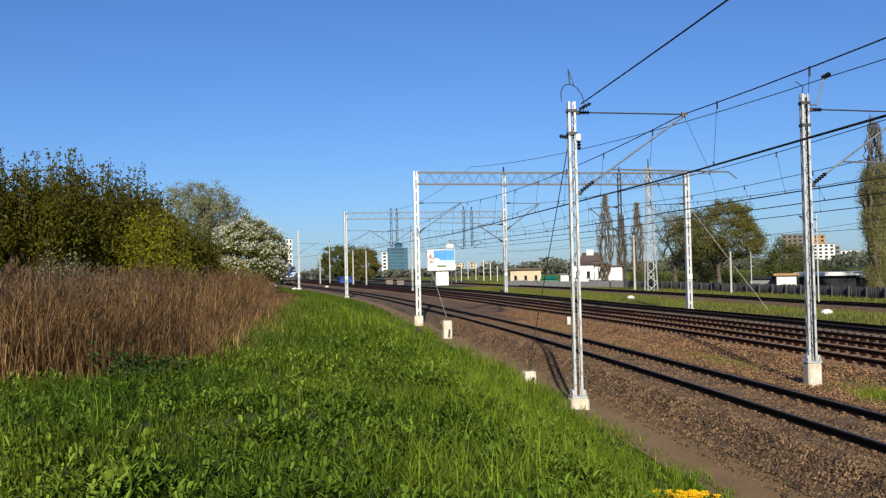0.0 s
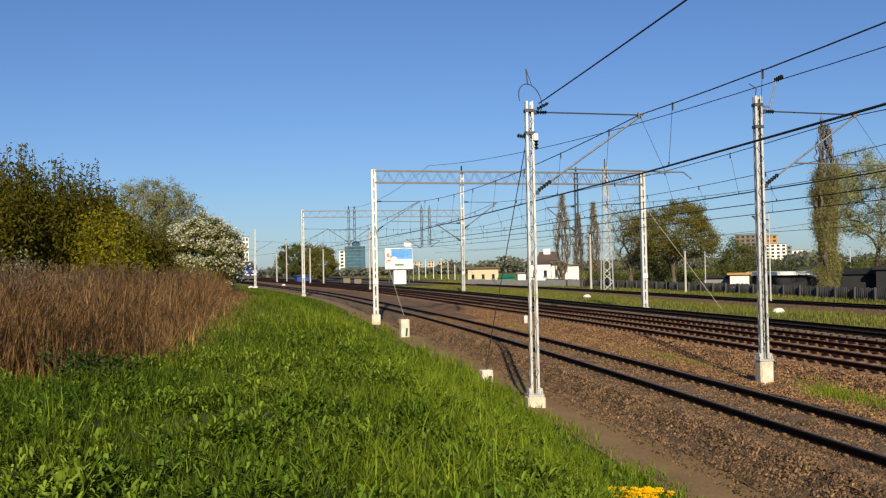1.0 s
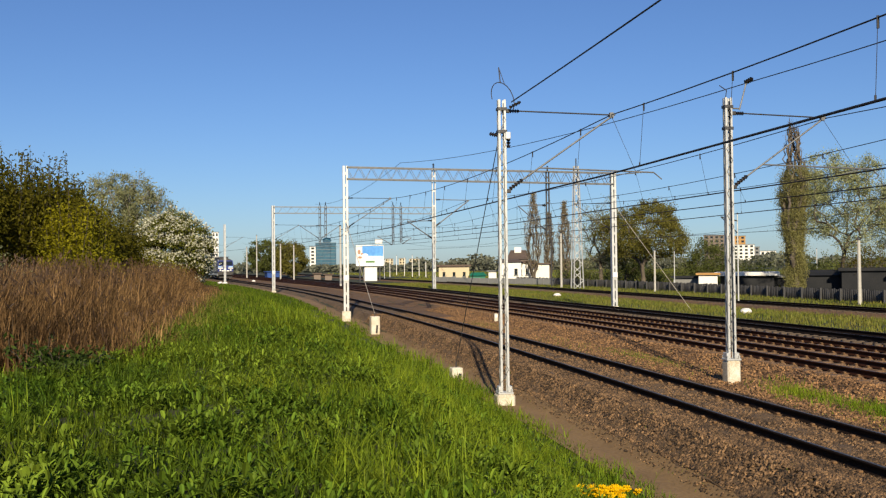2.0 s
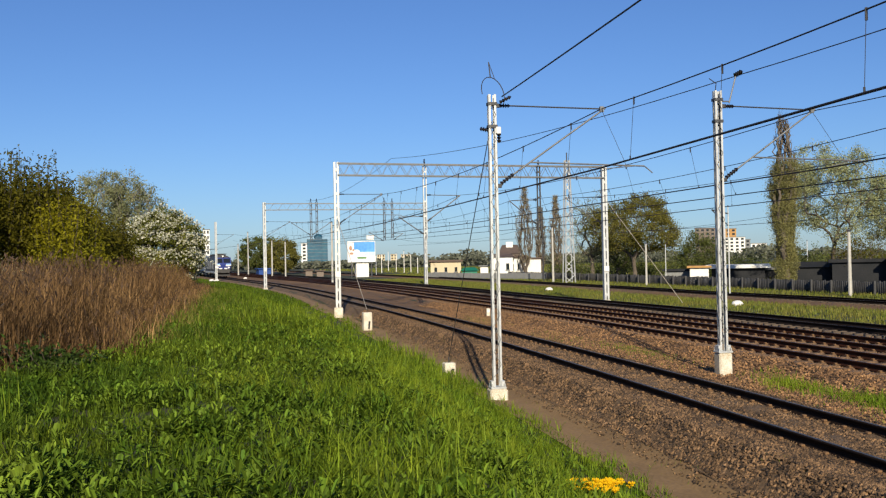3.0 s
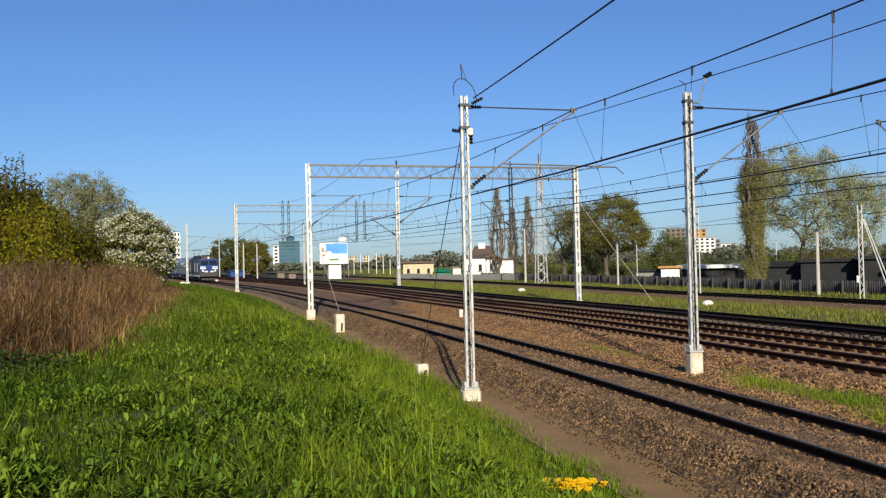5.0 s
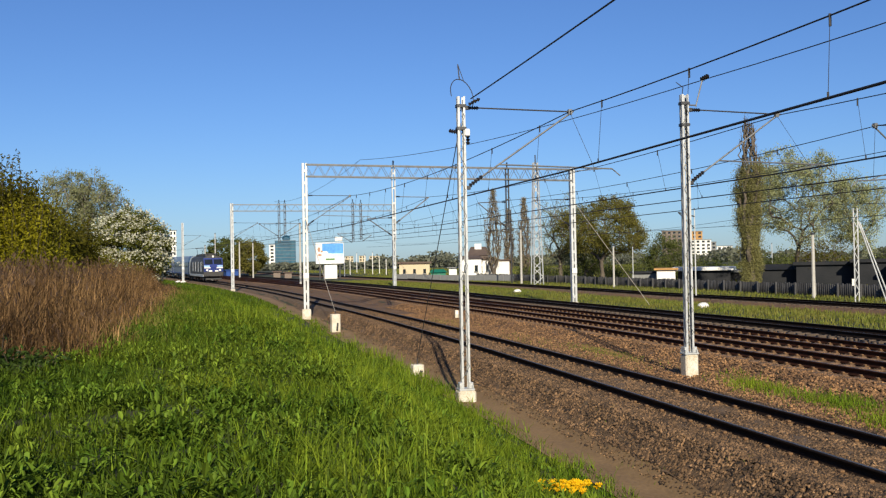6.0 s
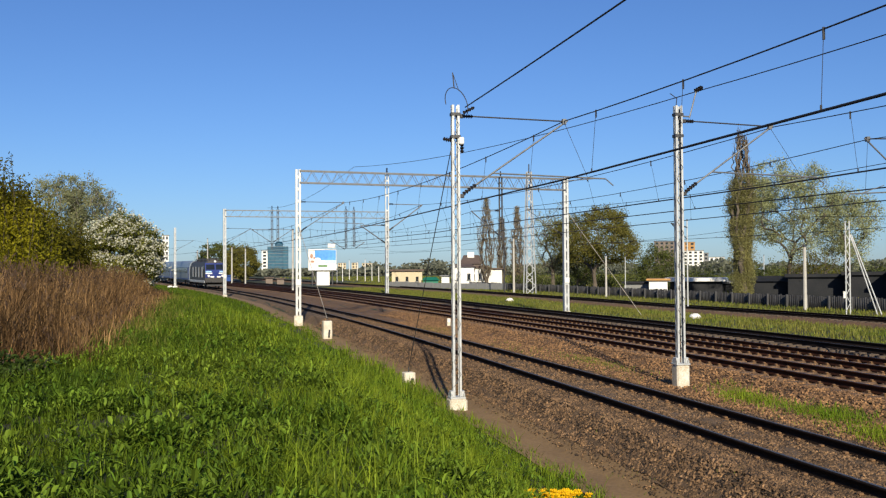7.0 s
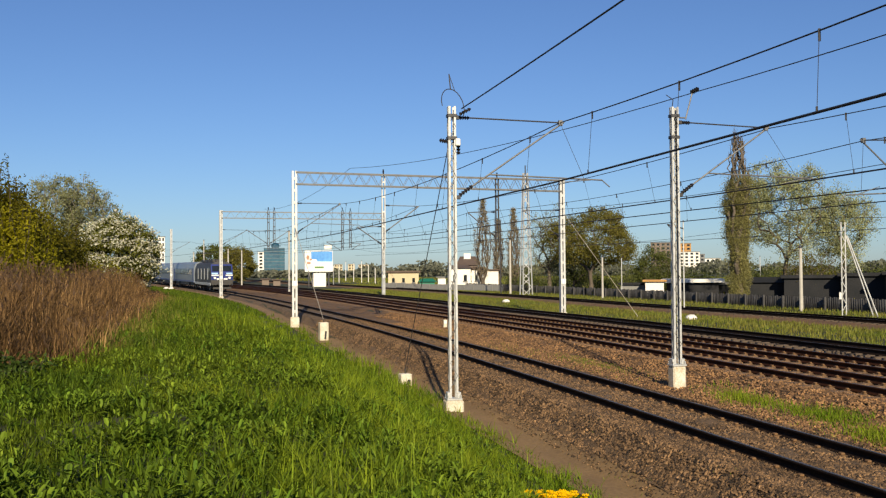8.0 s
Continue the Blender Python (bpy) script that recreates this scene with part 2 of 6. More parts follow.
def rise(y):
    """The line climbs gently beyond the first gantry."""
    return 0.0062 * np.clip(np.asarray(y, float) - 70.0, 0.0, 230.0)


LAND = ((-400.0, 1.2), (-30.0, 1.1), (-6.0, 1.0), (0.0, 1.02), (1.5, 0.85), (2.8, 0.22), (4.2, -0.48), (5.2, -0.80), (5.9, -0.88), (6.4, -0.88), (6.8, -0.6), (7.15, -0.205), (10.15, -0.205),
        (10.8, -0.50), (12.9, -0.48), (13.8, -0.25), (20.0, -0.25), (20.7, -0.30), (23.9, -0.25), (25.0, -0.5), (28.0, -0.35), (33.0, -0.42), (34.0, -0.24), (36.9, -0.24), (38.0, -0.35), (60.0, -0.2), (400.0, 0.0), (4000.0, 0.0))


def land(x, y):
    """Height of the ground."""
    y = np.asarray(y, float)
    u = np.asarray(x, float) - bend(y)
    far = np.clip((y - 25) / 35, 0, 1)
    u = np.where(u < 5.9, np.minimum(u + 1.3 * far, 5.9), u)
    low = np.clip((y - 60) / 80, 0, 1)
    low = np.where(u < 5.0, low, 0.0) * (y < 1e6)
    z = np.interp(u, [a for a, b in LAND], [b for a, b in LAND])
    z = z + low * (np.minimum(z, 0.1) - z)
    ditch = -0.88 + 0.55 * np.clip((y - 45) / 45, 0, 1)
    return np.maximum(z, ditch) + rise(y)


# ---- ground ----
def strip(name, us, ys, material, lift=0.0, rough=0.0, seed=0, label="", category="ground", keep_land=True, zs=None):
    """A sheet of ground that follows the line's bend; us are distances across, ys along."""
    us, ys = np.asarray(us, float), np.asarray(ys, float)
    U, Y = np.meshgrid(us, ys)
    X = U + bend(Y)
    Z = land(X, Y) + lift
    if rough:
        r = np.random.RandomState(seed)
        n = r.normal(0, rough, Z.shape)
        Z = Z + n * ((Y > -20) & (Y < 150))
    n, k = len(ys), len(us)
    i = (np.arange(n - 1)[:, None] * k + np.arange(k - 1)[None]).ravel()
    f = np.stack([i, i + 1, i + k + 1, i + k], -1)
    ob = mesh_part(name, np.stack([X, Y, Z], -1), f, material, smooth=True)
    return tagged(ob, label, category, kind="structure")


Y_NEAR = np.concatenate([np.array([-800.0, -300, -120]), np.arange(-40, 60, 0.5), np.arange(60, 220, 3.0), np.array([260.0, 320, 400, 520, 800, 1400, 2600])])
strip("ground", np.concatenate([[-2500, -900, -300, -120, -60], np.arange(-40, 7.4, 0.4), [7.55, 9.9], np.arange(10.2, 14, 0.4), [20, 20.7, 23.9], np.arange(24.4, 41, 0.6), [50, 70, 110, 200, 400, 900, 2500]]),
      Y_NEAR, M_SOIL, 0.0, 0.006, 1, "grassy soil of the railway bank and field", "ground")
Y_TRK = np.concatenate([[-200.0, -80], np.arange(-20, 70, 0.4), np.arange(70, 300, 3.0)])
strip("path", [5.5, 5.65, 5.8, 6.0, 6.2, 6.4, 6.6, 6.75], Y_TRK, M_PATH, 0.035, 0.006, 2, "trodden brown earth path beside the ballast", "path")
strip("ballast_bed", np.r_[6.62, np.arange(6.7, 10.9, 0.2)], Y_TRK, M_BALLAST, 0.036, 0.014, 3, "brown crushed stone ballast of the single track", "ballast")
strip("ballast_bed", np.arange(20.2, 24.9, 0.3), Y_TRK, M_BALLAST3, 0.036, 0.018, 14, "dark grey-brown ballast under the outer track", "ballast")
strip("ballast_bed", np.arange(12.7, 20.5, 0.3), Y_TRK, M_BALLAST2, 0.03, 0.018, 4, "rusty brown crushed stone ballast under several tracks", "ballast")
strip("ballast_bed", np.arange(10.6, 12.95, 0.25), Y_TRK, M_BALLAST2, 0.025, 0.016, 6, "earthy brown stones between two tracks", "ballast")
strip("ballast_bed", np.arange(32.8, 38.1, 0.4), Y_TRK, M_BALLAST2, 0.03, 0.01, 5, "rusty brown ballast of the far siding", "ballast")


# ---- tracks ----
def rail_profile():
    return [(-0.075, -0.172), (0.075, -0.172), (0.075, -0.158), (0.012, -0.140), (0.012, -0.045), (0.036, -0.035), (0.036, -0.004), (0.028, 0.0), (-0.028, 0.0), (-0.036, -0.004), (-0.036, -0.035), (-0.012, -0.045), (-0.012, -0.140), (-0.075, -0.158)]


def rail(parent, u, ys, rust):
    """One rail with foot, web and head; its polished running face is a mesh of its own."""
    prof = rail_profile()
    k = len(prof)
    X = np.asarray(bend(ys)) + u
    v = np.stack([np.stack([X + a, ys, b + rise(ys)], -1) for a, b in prof], 1)
    i = np.arange(len(ys) - 1)[:, None] * k
    j = np.arange(k)[None]
    f = np.stack([i + j, i + (j + 1) % k, i + k + (j + 1) % k, i + k + j], -1).reshape(-1, 4)
    body = mesh_part("rail", v, f, rust, parent)
    w = np.stack([np.stack([X + a, ys, 0.003 + rise(ys)], -1) for a in (-0.026, 0.026)], 1)
    i = np.arange(len(ys) - 1) * 2
    mesh_part("running_face", w, np.stack([i, i + 1, i + 3, i + 2], -1), M_RAILTOP, body)
    return body


def sleeper_mesh(width, length, height, material):
    bm = bmesh.new()
    box(bm, -length / 2, length / 2, -width / 2, width / 2, -height, 0, 0.02)
    me = bpy.data.meshes.new("sleeper")
    bm.to_mesh(me)
    bm.free()
    me.materials.append(material)
    return me


def fastening_mesh():
    """A rusty clip and plate on each side of one rail."""
    bm = bmesh.new()
    box(bm, -0.17, 0.17, -0.07, 0.07, 0.0, 0.022)
    for e in (-1, 1):
        box(bm, e * 0.115 - 0.035, e * 0.115 + 0.035, -0.045, 0.045, 0.022, 0.06, 0.012)
    me = bpy.data.meshes.new("rail_fastening")
    bm.to_mesh(me)
    bm.free()
    me.materials.append(M_FASTENING)
    return me


CLIP = fastening_mesh()


def track(u, y0, y1, material, label, near=None):
    t = tagged(new("railway_track"), label, "railway track", "railway tracks")
    t.empty_display_size = 0.2
    ys = np.concatenate([np.arange(y0, 60, 2.0), np.arange(60, y1, 4.0)])
    for s in (-0.7535, 0.7535):
        rail(t, u + s, ys, M_RAIL2 if material is M_SLEEPER2 else M_RAIL)
    me = sleeper_mesh(0.26, 2.6, 0.2, material)
    r = random.Random(int(u * 10))
    if near:
        a = near[0]
        while a < near[1]:
            s = new("sleeper", me)
            s.parent = t
            s.matrix_local = pose(u + float(bend(a)) + r.uniform(-0.03, 0.03), a, float(rise(a)) - 0.172 + r.uniform(-0.006, 0.004), 0, 0, heading(a) + r.uniform(-0.6, 0.6))
            for e in (-0.7535, 0.7535):
                c = new("rail_fastening", CLIP)
                c.parent = s
                c.matrix_local = pose(e, 0, 0.004)
            a += 0.62
        start = near[1]
    else:
        start = y0
    # the farther sleepers, too many to count
    a, pieces = max(start, -5.0), []
    base = np.array([(-1.3, -0.13, -0.2), (1.3, -0.13, -0.2), (1.3, 0.13, -0.2), (-1.3, 0.13, -0.2), (-1.3, -0.13, 0), (1.3, -0.13, 0), (1.3, 0.13, 0), (-1.3, 0.13, 0)])
    quad = np.array([(4, 5, 6, 7), (0, 1, 5, 4), (1, 2, 6, 5), (2, 3, 7, 6), (3, 0, 4, 7)])
    while a < min(y1, 150):
        h = radians(heading(a))
        c, s = math.cos(h), math.sin(h)
        p = base.copy()
        p[:, 0], p[:, 1] = base[:, 0] * c - base[:, 1] * s, base[:, 0] * s + base[:, 1] * c
        pieces.append((p + np.array([u + float(bend(a)) + r.uniform(-0.04, 0.04), a, float(rise(a)) - 0.172 + r.uniform(-0.006, 0.006)]), quad))
        a += 0.62
    if pieces:
        v, f = joined(pieces)
        tagged(mesh_part("sleeper_bed", v, f, material, t), kind="stuff")
    return t


track(T1, -60, 300, M_SLEEPER, "single railway track with dark rails on brown ballast", (6, 60))
track(T2, -60, 300, M_SLEEPER2, "railway track with rusty rails on pale worn sleepers", (12, 75))
track(T3, -60, 300, M_SLEEPER2, "railway track with rusty rails close beside another track", (15, 60))
track(T4, -60, 300, M_SLEEPER, "railway track with dark rusty rails at the grass edge")
track(T5, -60, 300, M_SLEEPER, "far siding track with rusty rails between grass strips")


# ---- masts and overhead line ----
def insulator(bm, a, b, r=0.055, sheds=5):
    """A ribbed insulator from a to b."""
    a, b = Vector(a), Vector(b)
    rod(bm, a, b, r * 0.45)
    for i in range(sheds):
        c = a.lerp(b, (i + 0.5) / sheds)
        d = (b - a) / sheds * 0.3
        rod(bm, c - d, c + d, r * 1.05, r * 0.6)


def bar_mesh(name, length, w, material):
    bm = bmesh.new()
    bar(bm, (0, 0, 0), (0, 0, length), w, w * 0.35)
    me = bpy.data.meshes.new(name)
    bm.to_mesh(me)
    bm.free()
    me.materials.append(material)
    return me


def lattice_mast(x, y, z0, height, label, found=(0.42, 0.9), wide=0.22, rz=0.0, bars=22, group="lattice masts"):
    """A mast of two channel legs and zigzag lacing on a limed concrete foot; z0 is the top of the foot."""
    t = thing("catenary_mast", x, y, z0, label, "mast", group, rz)
    bm = bmesh.new()
    box(bm, -found[0] / 2, found[0] / 2, -found[0] / 2, found[0] / 2, -found[1], 0, 0.04)
    part("foundation", bm, M_CONC, t, "white limed concrete foot")
    bm = bmesh.new()
    box(bm, -0.2, 0.2, -0.18, 0.18, 0.0, 0.05, 0.008)
    for sx in (-1, 1):
        for sy in (-1, 1):
            rod(bm, (sx * 0.165, sy * 0.14, 0.04), (sx * 0.165, sy * 0.14, 0.13), 0.02)
        box(bm, sx * 0.13 - 0.05, sx * 0.13 + 0.05, -0.11, 0.11, 0.05, 0.2, 0.01)
    part("base_plate", bm, M_GALV, t)
    top = wide * 0.86
    for s in (-1, 1):
        for e in (-1, 1):
            bm = bmesh.new()
            a, b = s * wide / 2, s * top / 2
            # a corner angle, leaning in towards the top
            box(bm, a - 0.005, a + 0.005, min(e * 0.08, e * 0.015), max(e * 0.08, e * 0.015), 0.04, height)
            box(bm, min(a, a - s * 0.052), max(a, a - s * 0.052), e * 0.08 - 0.005, e * 0.08 + 0.005, 0.04, height)
            for v in bm.verts:
                v.co.x += (b - a) * v.co.z / height
            part("leg", bm, M_GALV, t)
    side = bar_mesh("side_lacing", 1.0, 0.03, M_STEEL)
    for s in (-1, 1):
        for i in range(bars):
            za, zb = 0.3 + i * (height - 0.5) / bars, 0.3 + (i + 1) * (height - 0.5) / bars
            xa = s * (wide + (top - wide) * za / height) / 2
            e = 1 if i % 2 else -1
            d = Vector((0, -2 * e * 0.06, zb - za))
            ob = new("side_lacing", side)
            ob.parent = t
            ob.matrix_local = Matrix.Translation((xa, e * 0.06, za)) @ d.to_track_quat("Z", "Y").to_matrix().to_4x4() @ Matrix.Diagonal((1, 1, d.length, 1))
    step = (height - 0.5) / bars
    me = bar_mesh("lacing_bar", 1.0, 0.028, M_STEEL)
    for e in (-1, 1):
        for i in range(bars):
            za, zb = 0.3 + i * step, 0.3 + (i + 1) * step
            wa = (wide + (top - wide) * za / height) / 2
            wb = (wide + (top - wide) * zb / height) / 2
            s = 1 if (i + (e > 0)) % 2 else -1
            a, b = Vector((s * wa * 0.86, e * 0.09, za)), Vector((-s * wb * 0.86, e * 0.09, zb))
            d = b - a
            ob = new("lacing_bar", me)
            ob.parent = t
            ob.matrix_local = Matrix.Translation(a) @ d.to_track_quat("Z", "Y").to_matrix().to_4x4() @ Matrix.Diagonal((1, 1, d.length, 1))
    for dz in (0.24, 0.82):
        bm = bmesh.new()
        box(bm, -top / 2 - 0.03, top / 2 + 0.03, -0.1, 0.1, height - dz - 0.04, height - dz + 0.04, 0.005)
        part("clamp", bm, M_DARKSTEEL, t)
    return t


def cantilever(mast, z0, side, reach, z_tie, z_foot, z_end, steady=(None, None), wide=0.2):
    """An arm from the mast: tie tube, raking strut, insulators and the steady tube; heights over the rails."""
    s = side
    bm = bmesh.new()
    rod(bm, (s * (wide / 2 + 0.35), 0, z_tie - z0), (s * reach, 0, z_end - z0 + 0.02), 0.019)
    part("tie_tube", bm, M_DARKSTEEL, mast)
    bm = bmesh.new()
    rod(bm, (s * (wide / 2 + 0.42), 0, z_foot - z0 + 0.28), (s * (reach + 0.1), 0, z_end - z0 + 0.04), 0.023)
    box(bm, s * reach - 0.05, s * reach + 0.05, -0.05, 0.05, z_end - z0 - 0.06, z_end - z0 + 0.08)
    part("strut_tube", bm, M_STEEL, mast)
    bm = bmesh.new()
    insulator(bm, (s * (wide / 2 + 0.06), 0, z_tie - z0), (s * (wide / 2 + 0.37), 0, z_tie - z0))
    part("insulator", bm, M_PORC, mast)
    bm = bmesh.new()
    insulator(bm, (s * (wide / 2 + 0.1), 0, z_foot - z0 + 0.05), (s * (wide / 2 + 0.44), 0, z_foot - z0 + 0.3), 0.06)
    part("insulator", bm, M_PORC, mast)
    bm = bmesh.new()
    for z in (z_tie, z_foot):
        bm = bmesh.new()
        box(bm, s * wide / 2 - 0.03, s * wide / 2 + 0.12, -0.05, 0.05, z - z0 - 0.05, z - z0 + 0.05, 0.01)
        part("bracket", bm, M_DARKSTEEL, mast)
    if steady[0] is not None:
        a, b = steady
        bm = bmesh.new()
        zt = z_foot + 0.6
        f = (zt - z_foot - 0.28) / (z_end - z_foot - 0.24)
        rod(bm, (s * a, 0, zt - z0), (s * b, 0, zt - z0 - 0.1), 0.02)
        rod(bm, (s * b, 0, zt - z0 - 0.1), (s * (b + 0.22), 0, zt - z0 - 0.28), 0.016)
        rod(bm, (s * (b - 0.3), 0, zt - z0 - 0.1), (s * (b - 1.1), 0, 5.05 - z0), 0.012)
        part("steady_tube", bm, M_STEEL, mast)
        bm = bmesh.new()
        rod(bm, (s * reach, 0, z_end - z0), (s * (b - 0.5), 0, zt - z0 - 0.08), 0.006, sides=5)
        part("stay_wire", bm, M_WIRE, mast)


mast_1 = lattice_mast(5.78, 24.5, -0.56, 7.52, "pale lattice railway mast with a wire loop on limed foot", (0.46, 0.6))
cantilever(mast_1, -0.56, 1, 2.95, 6.68, 4.62, 6.6, (1.0, 4.1))
bm = bmesh.new()
for i in range(14):
    a0, a1 = radians(-40 + i * 17), radians(-40 + (i + 1) * 17)
    p, q = [(0.04 + 0.30 * math.cos(w) - 0.02 * math.sin(w), 0, 7.56 + 0.40 * math.sin(w) - 0.10 * math.cos(w)) for w in (a0, a1)]
    rod(bm, p, q, 0.012, sides=5)
rod(bm, (-0.02, 0, 7.95), (-0.06, 0, 8.36), 0.016, sides=5)
rod(bm, (-0.06, 0, 8.36), (0.10, 0, 7.9), 0.009, sides=5)
part("wire_loop", bm, M_WIRE, mast_1, "thin dark loop of cable at the top")
for s in (-1, 1):
    bm = bmesh.new()
    insulator(bm, (s * 0.02 - 0.05 if s < 0 else 0.2, 0.1, 6.62), (s * 0.02 - 0.28 if s < 0 else 0.2, 0.1, 6.66 if s < 0 else 6.3), 0.06, 4)
    part("insulator", bm, M_PORC, mast_1)
bm = bmesh.new()
box(bm, 0.07, 0.2, -0.16, -0.04, 6.5, 6.68, 0.02)
part("junction_box", bm, M_WHITE, mast_1, "small white box")
bm = bmesh.new()
insulator(bm, (0.18, -0.15, 7.3), (0.42, -0.35, 7.42), 0.05, 4)
part("feeder_insulator", bm, M_PORC, mast_1)

mast_2 = lattice_mast(11.98, 24.5, 0.13, 7.0, "pale lattice railway mast on a tall limed foot", (0.37, 0.72))
cantilever(mast_2, 0.13, 1, 2.75, 6.72, 4.75, 6.62, (1.0, 4.2))
bm = bmesh.new()
rod(bm, (0.12, 0, 6.72), (0.34, 0, 6.72), 0.02)
rod(bm, (0.34, 0, 6.68), (0.56, 0, 7.45), 0.02)
part("feeder_bracket", bm, M_STEEL, mast_2)
bm = bmesh.new()
insulator(bm, (0.52, 0, 7.42), (0.74, 0, 7.54), 0.07, 4)
part("feeder_insulator", bm, M_PORC, mast_2)
bm = bmesh.new()
rod(bm, (-0.05, 0, 7.0), (-0.02, 0, 7.2), 0.012, sides=5)
rod(bm, (-0.02, 0, 7.2), (-0.22, 0, 7.33), 0.012, sides=5)
part("cable_tail", bm, M_WIRE, mast_2)

mast_3 = lattice_mast(20.3, 24.5, 0.0, 7.2, "pale grey lattice railway mast between two main tracks", (0.46, 0.7))
cantilever(mast_3, 0.0, -1, 2.5, 6.42, 4.3, 6.35, (1.0, 3.1))


def tube_mast(x, y, z0, height, label, found=0.5, rz=0.0, deep=0.8, w=0.20, group="gantry masts"):
    """A plain gantry leg of two channels with batten plates on a concrete foot."""
    t = thing("gantry_mast", x, y, z0, label, "mast", group, rz)
    bm = bmesh.new()
    box(bm, -found / 2, found / 2, -found / 2, found / 2, -deep, 0, 0.04)
    part("foundation", bm, M_CONC, t, "white limed concrete foot")
    for s in (-1, 1):
        bm = bmesh.new()
        box(bm, s * w / 2 - 0.07, s * w / 2 + 0.07, -0.2, 0.2, 0, height, 0.01)
        part("leg", bm, M_GALV, t)
    me = bpy.data.meshes.new("batten_plate")
    bm = bmesh.new()
    box(bm, -w / 2, w / 2, -0.192, 0.192, -0.09, 0.09)
    bm.to_mesh(me)
    bm.free()
    me.materials.append(M_GALV)
    for i in range(int(height / 0.75)):
        ob = new("batten_plate", me)
        ob.parent = t
        ob.matrix_local = pose(0, 0, 0.35 + i * 0.75)
    bm = bmesh.new()
    box(bm, -0.17, 0.17, -0.25, -0.205, 1.9, 2.25, 0.01)
    part("sign_plate", bm, M_WHITE, t, "small white plate")
    return t


gant_1 = tube_mast(4.44, 61.5, -0.02, 9.08, "pale grey steel gantry leg on a limed foot beside the track", 0.55, -2.5)
gant_1b = tube_mast(22.35, 62.6, -0.05, 8.95, "pale grey steel gantry leg in the grass with a stay wire", 0.5, -2.5, 0.5)
gant_2 = tube_mast(-0.05, 111, 0.2, 9.5, "pale grey steel gantry leg beside the bend", 0.5, 6.7)
gant_2b = tube_mast(17.9, 110.0, 0.2, 9.3, "pale grey steel gantry leg beyond the main tracks", 0.5, 6.7, 0.5)
gant_3 = tube_mast(-7.85, 163.0, 0.5, 9.4, "pale grey steel mast beside the bend with round white markers", 0.5, 9.5, 0.5, 0.2)


def gantry_beam(a, b, deep, label, n):
    """A lattice beam between two points at its upper chord."""
    a, b = Vector(a), Vector(b)
    d = b - a
    t = thing("gantry_beam", a.x, a.y, a.z, label, "gantry beam", "gantry beams", math.degrees(math.atan2(d.y, d.x)))
    L, rise = math.hypot(d.x, d.y), d.z
    for e in (-0.25, 0.25):
        for z in (0.0, -deep):
            bm = bmesh.new()
            bar(bm, (0, e, z), (L, e, z + rise), 0.075, 0.075)
            part("chord", bm, M_STEEL, t)
        me = bar_mesh("diagonal", 1.0, 0.05, M_STEEL)
        for i in range(n):
            s = i % 2
            p = Vector((L * i / n, e, (-deep if s else 0) + rise * i / n))
            q = Vector((L * (i + 1) / n, e, (0 if s else -deep) + rise * (i + 1) / n))
            v = q - p
            ob = new("diagonal", me)
            ob.parent = t
            ob.matrix_local = Matrix.Translation(p) @ v.to_track_quat("Z", "Y").to_matrix().to_4x4() @ Matrix.Diagonal((1, 1, v.length, 1))
    return t


beam_1 = gantry_beam((4.5, 61.5, 8.98), (22.3, 62.6, 8.82), 0.74, "pale grey lattice beam across the tracks on two legs", 44)
beam_2 = gantry_beam((0.0, 111.0, 9.55), (17.85, 110.0, 9.4), 0.7, "pale grey lattice beam across the bend far off", 36)


def drop_post(x, y, z0, z1, label, arms, dark=False):
    """A post that hangs from a gantry beam, with arms for the wires; arms: (side, reach, z foot, z end)."""
    t = thing("drop_post", x, y, z0, label, "drop post", "drop posts")
    bm = bmesh.new()
    for s in (-1, 1):
        box(bm, s * 0.09 - 0.035, s * 0.09 + 0.035, -0.07, 0.07, 0, z1 - z0, 0.006)
    for i in range(5):
        z = (z1 - z0) * (i + 0.5) / 5
        box(bm, -0.09, 0.09, -0.075, 0.075, z - 0.05, z + 0.05)
    part("post", bm, M_DARKSTEEL if dark else M_GALV, t)
    bm = bmesh.new()
    insulator(bm, (0, 0, z1 - z0), (0, 0, z1 - z0 + 0.35), 0.07, 4)
    part("insulator", bm, M_PORC, t)
    for s, reach, zf, ze in arms:
        bm = bmesh.new()
        rod(bm, (s * 0.12, 0, zf - z0), (s * reach, 0, ze - z0), 0.035)
        part("strut_tube", bm, M_STEEL, t)
        bm = bmesh.new()
        rod(bm, (s * 0.12, 0, ze - z0 + 0.04), (s * reach, 0, ze - z0), 0.025)
        part("tie_tube", bm, M_STEEL, t)
        bm = bmesh.new()
        insulator(bm, (s * 0.14, 0, zf - z0 + 0.02), (s * 0.4, 0, zf - z0 + 0.02 + (ze - zf) / reach * 0.26), 0.07)
        part("insulator", bm, M_PORC, t)
        bm = bmesh.new()
        insulator(bm, (s * 0.14, 0, ze - z0 + 0.04), (s * 0.4, 0, ze - z0 + 0.04), 0.06)
        part("insulator", bm, M_PORC, t)
    return t


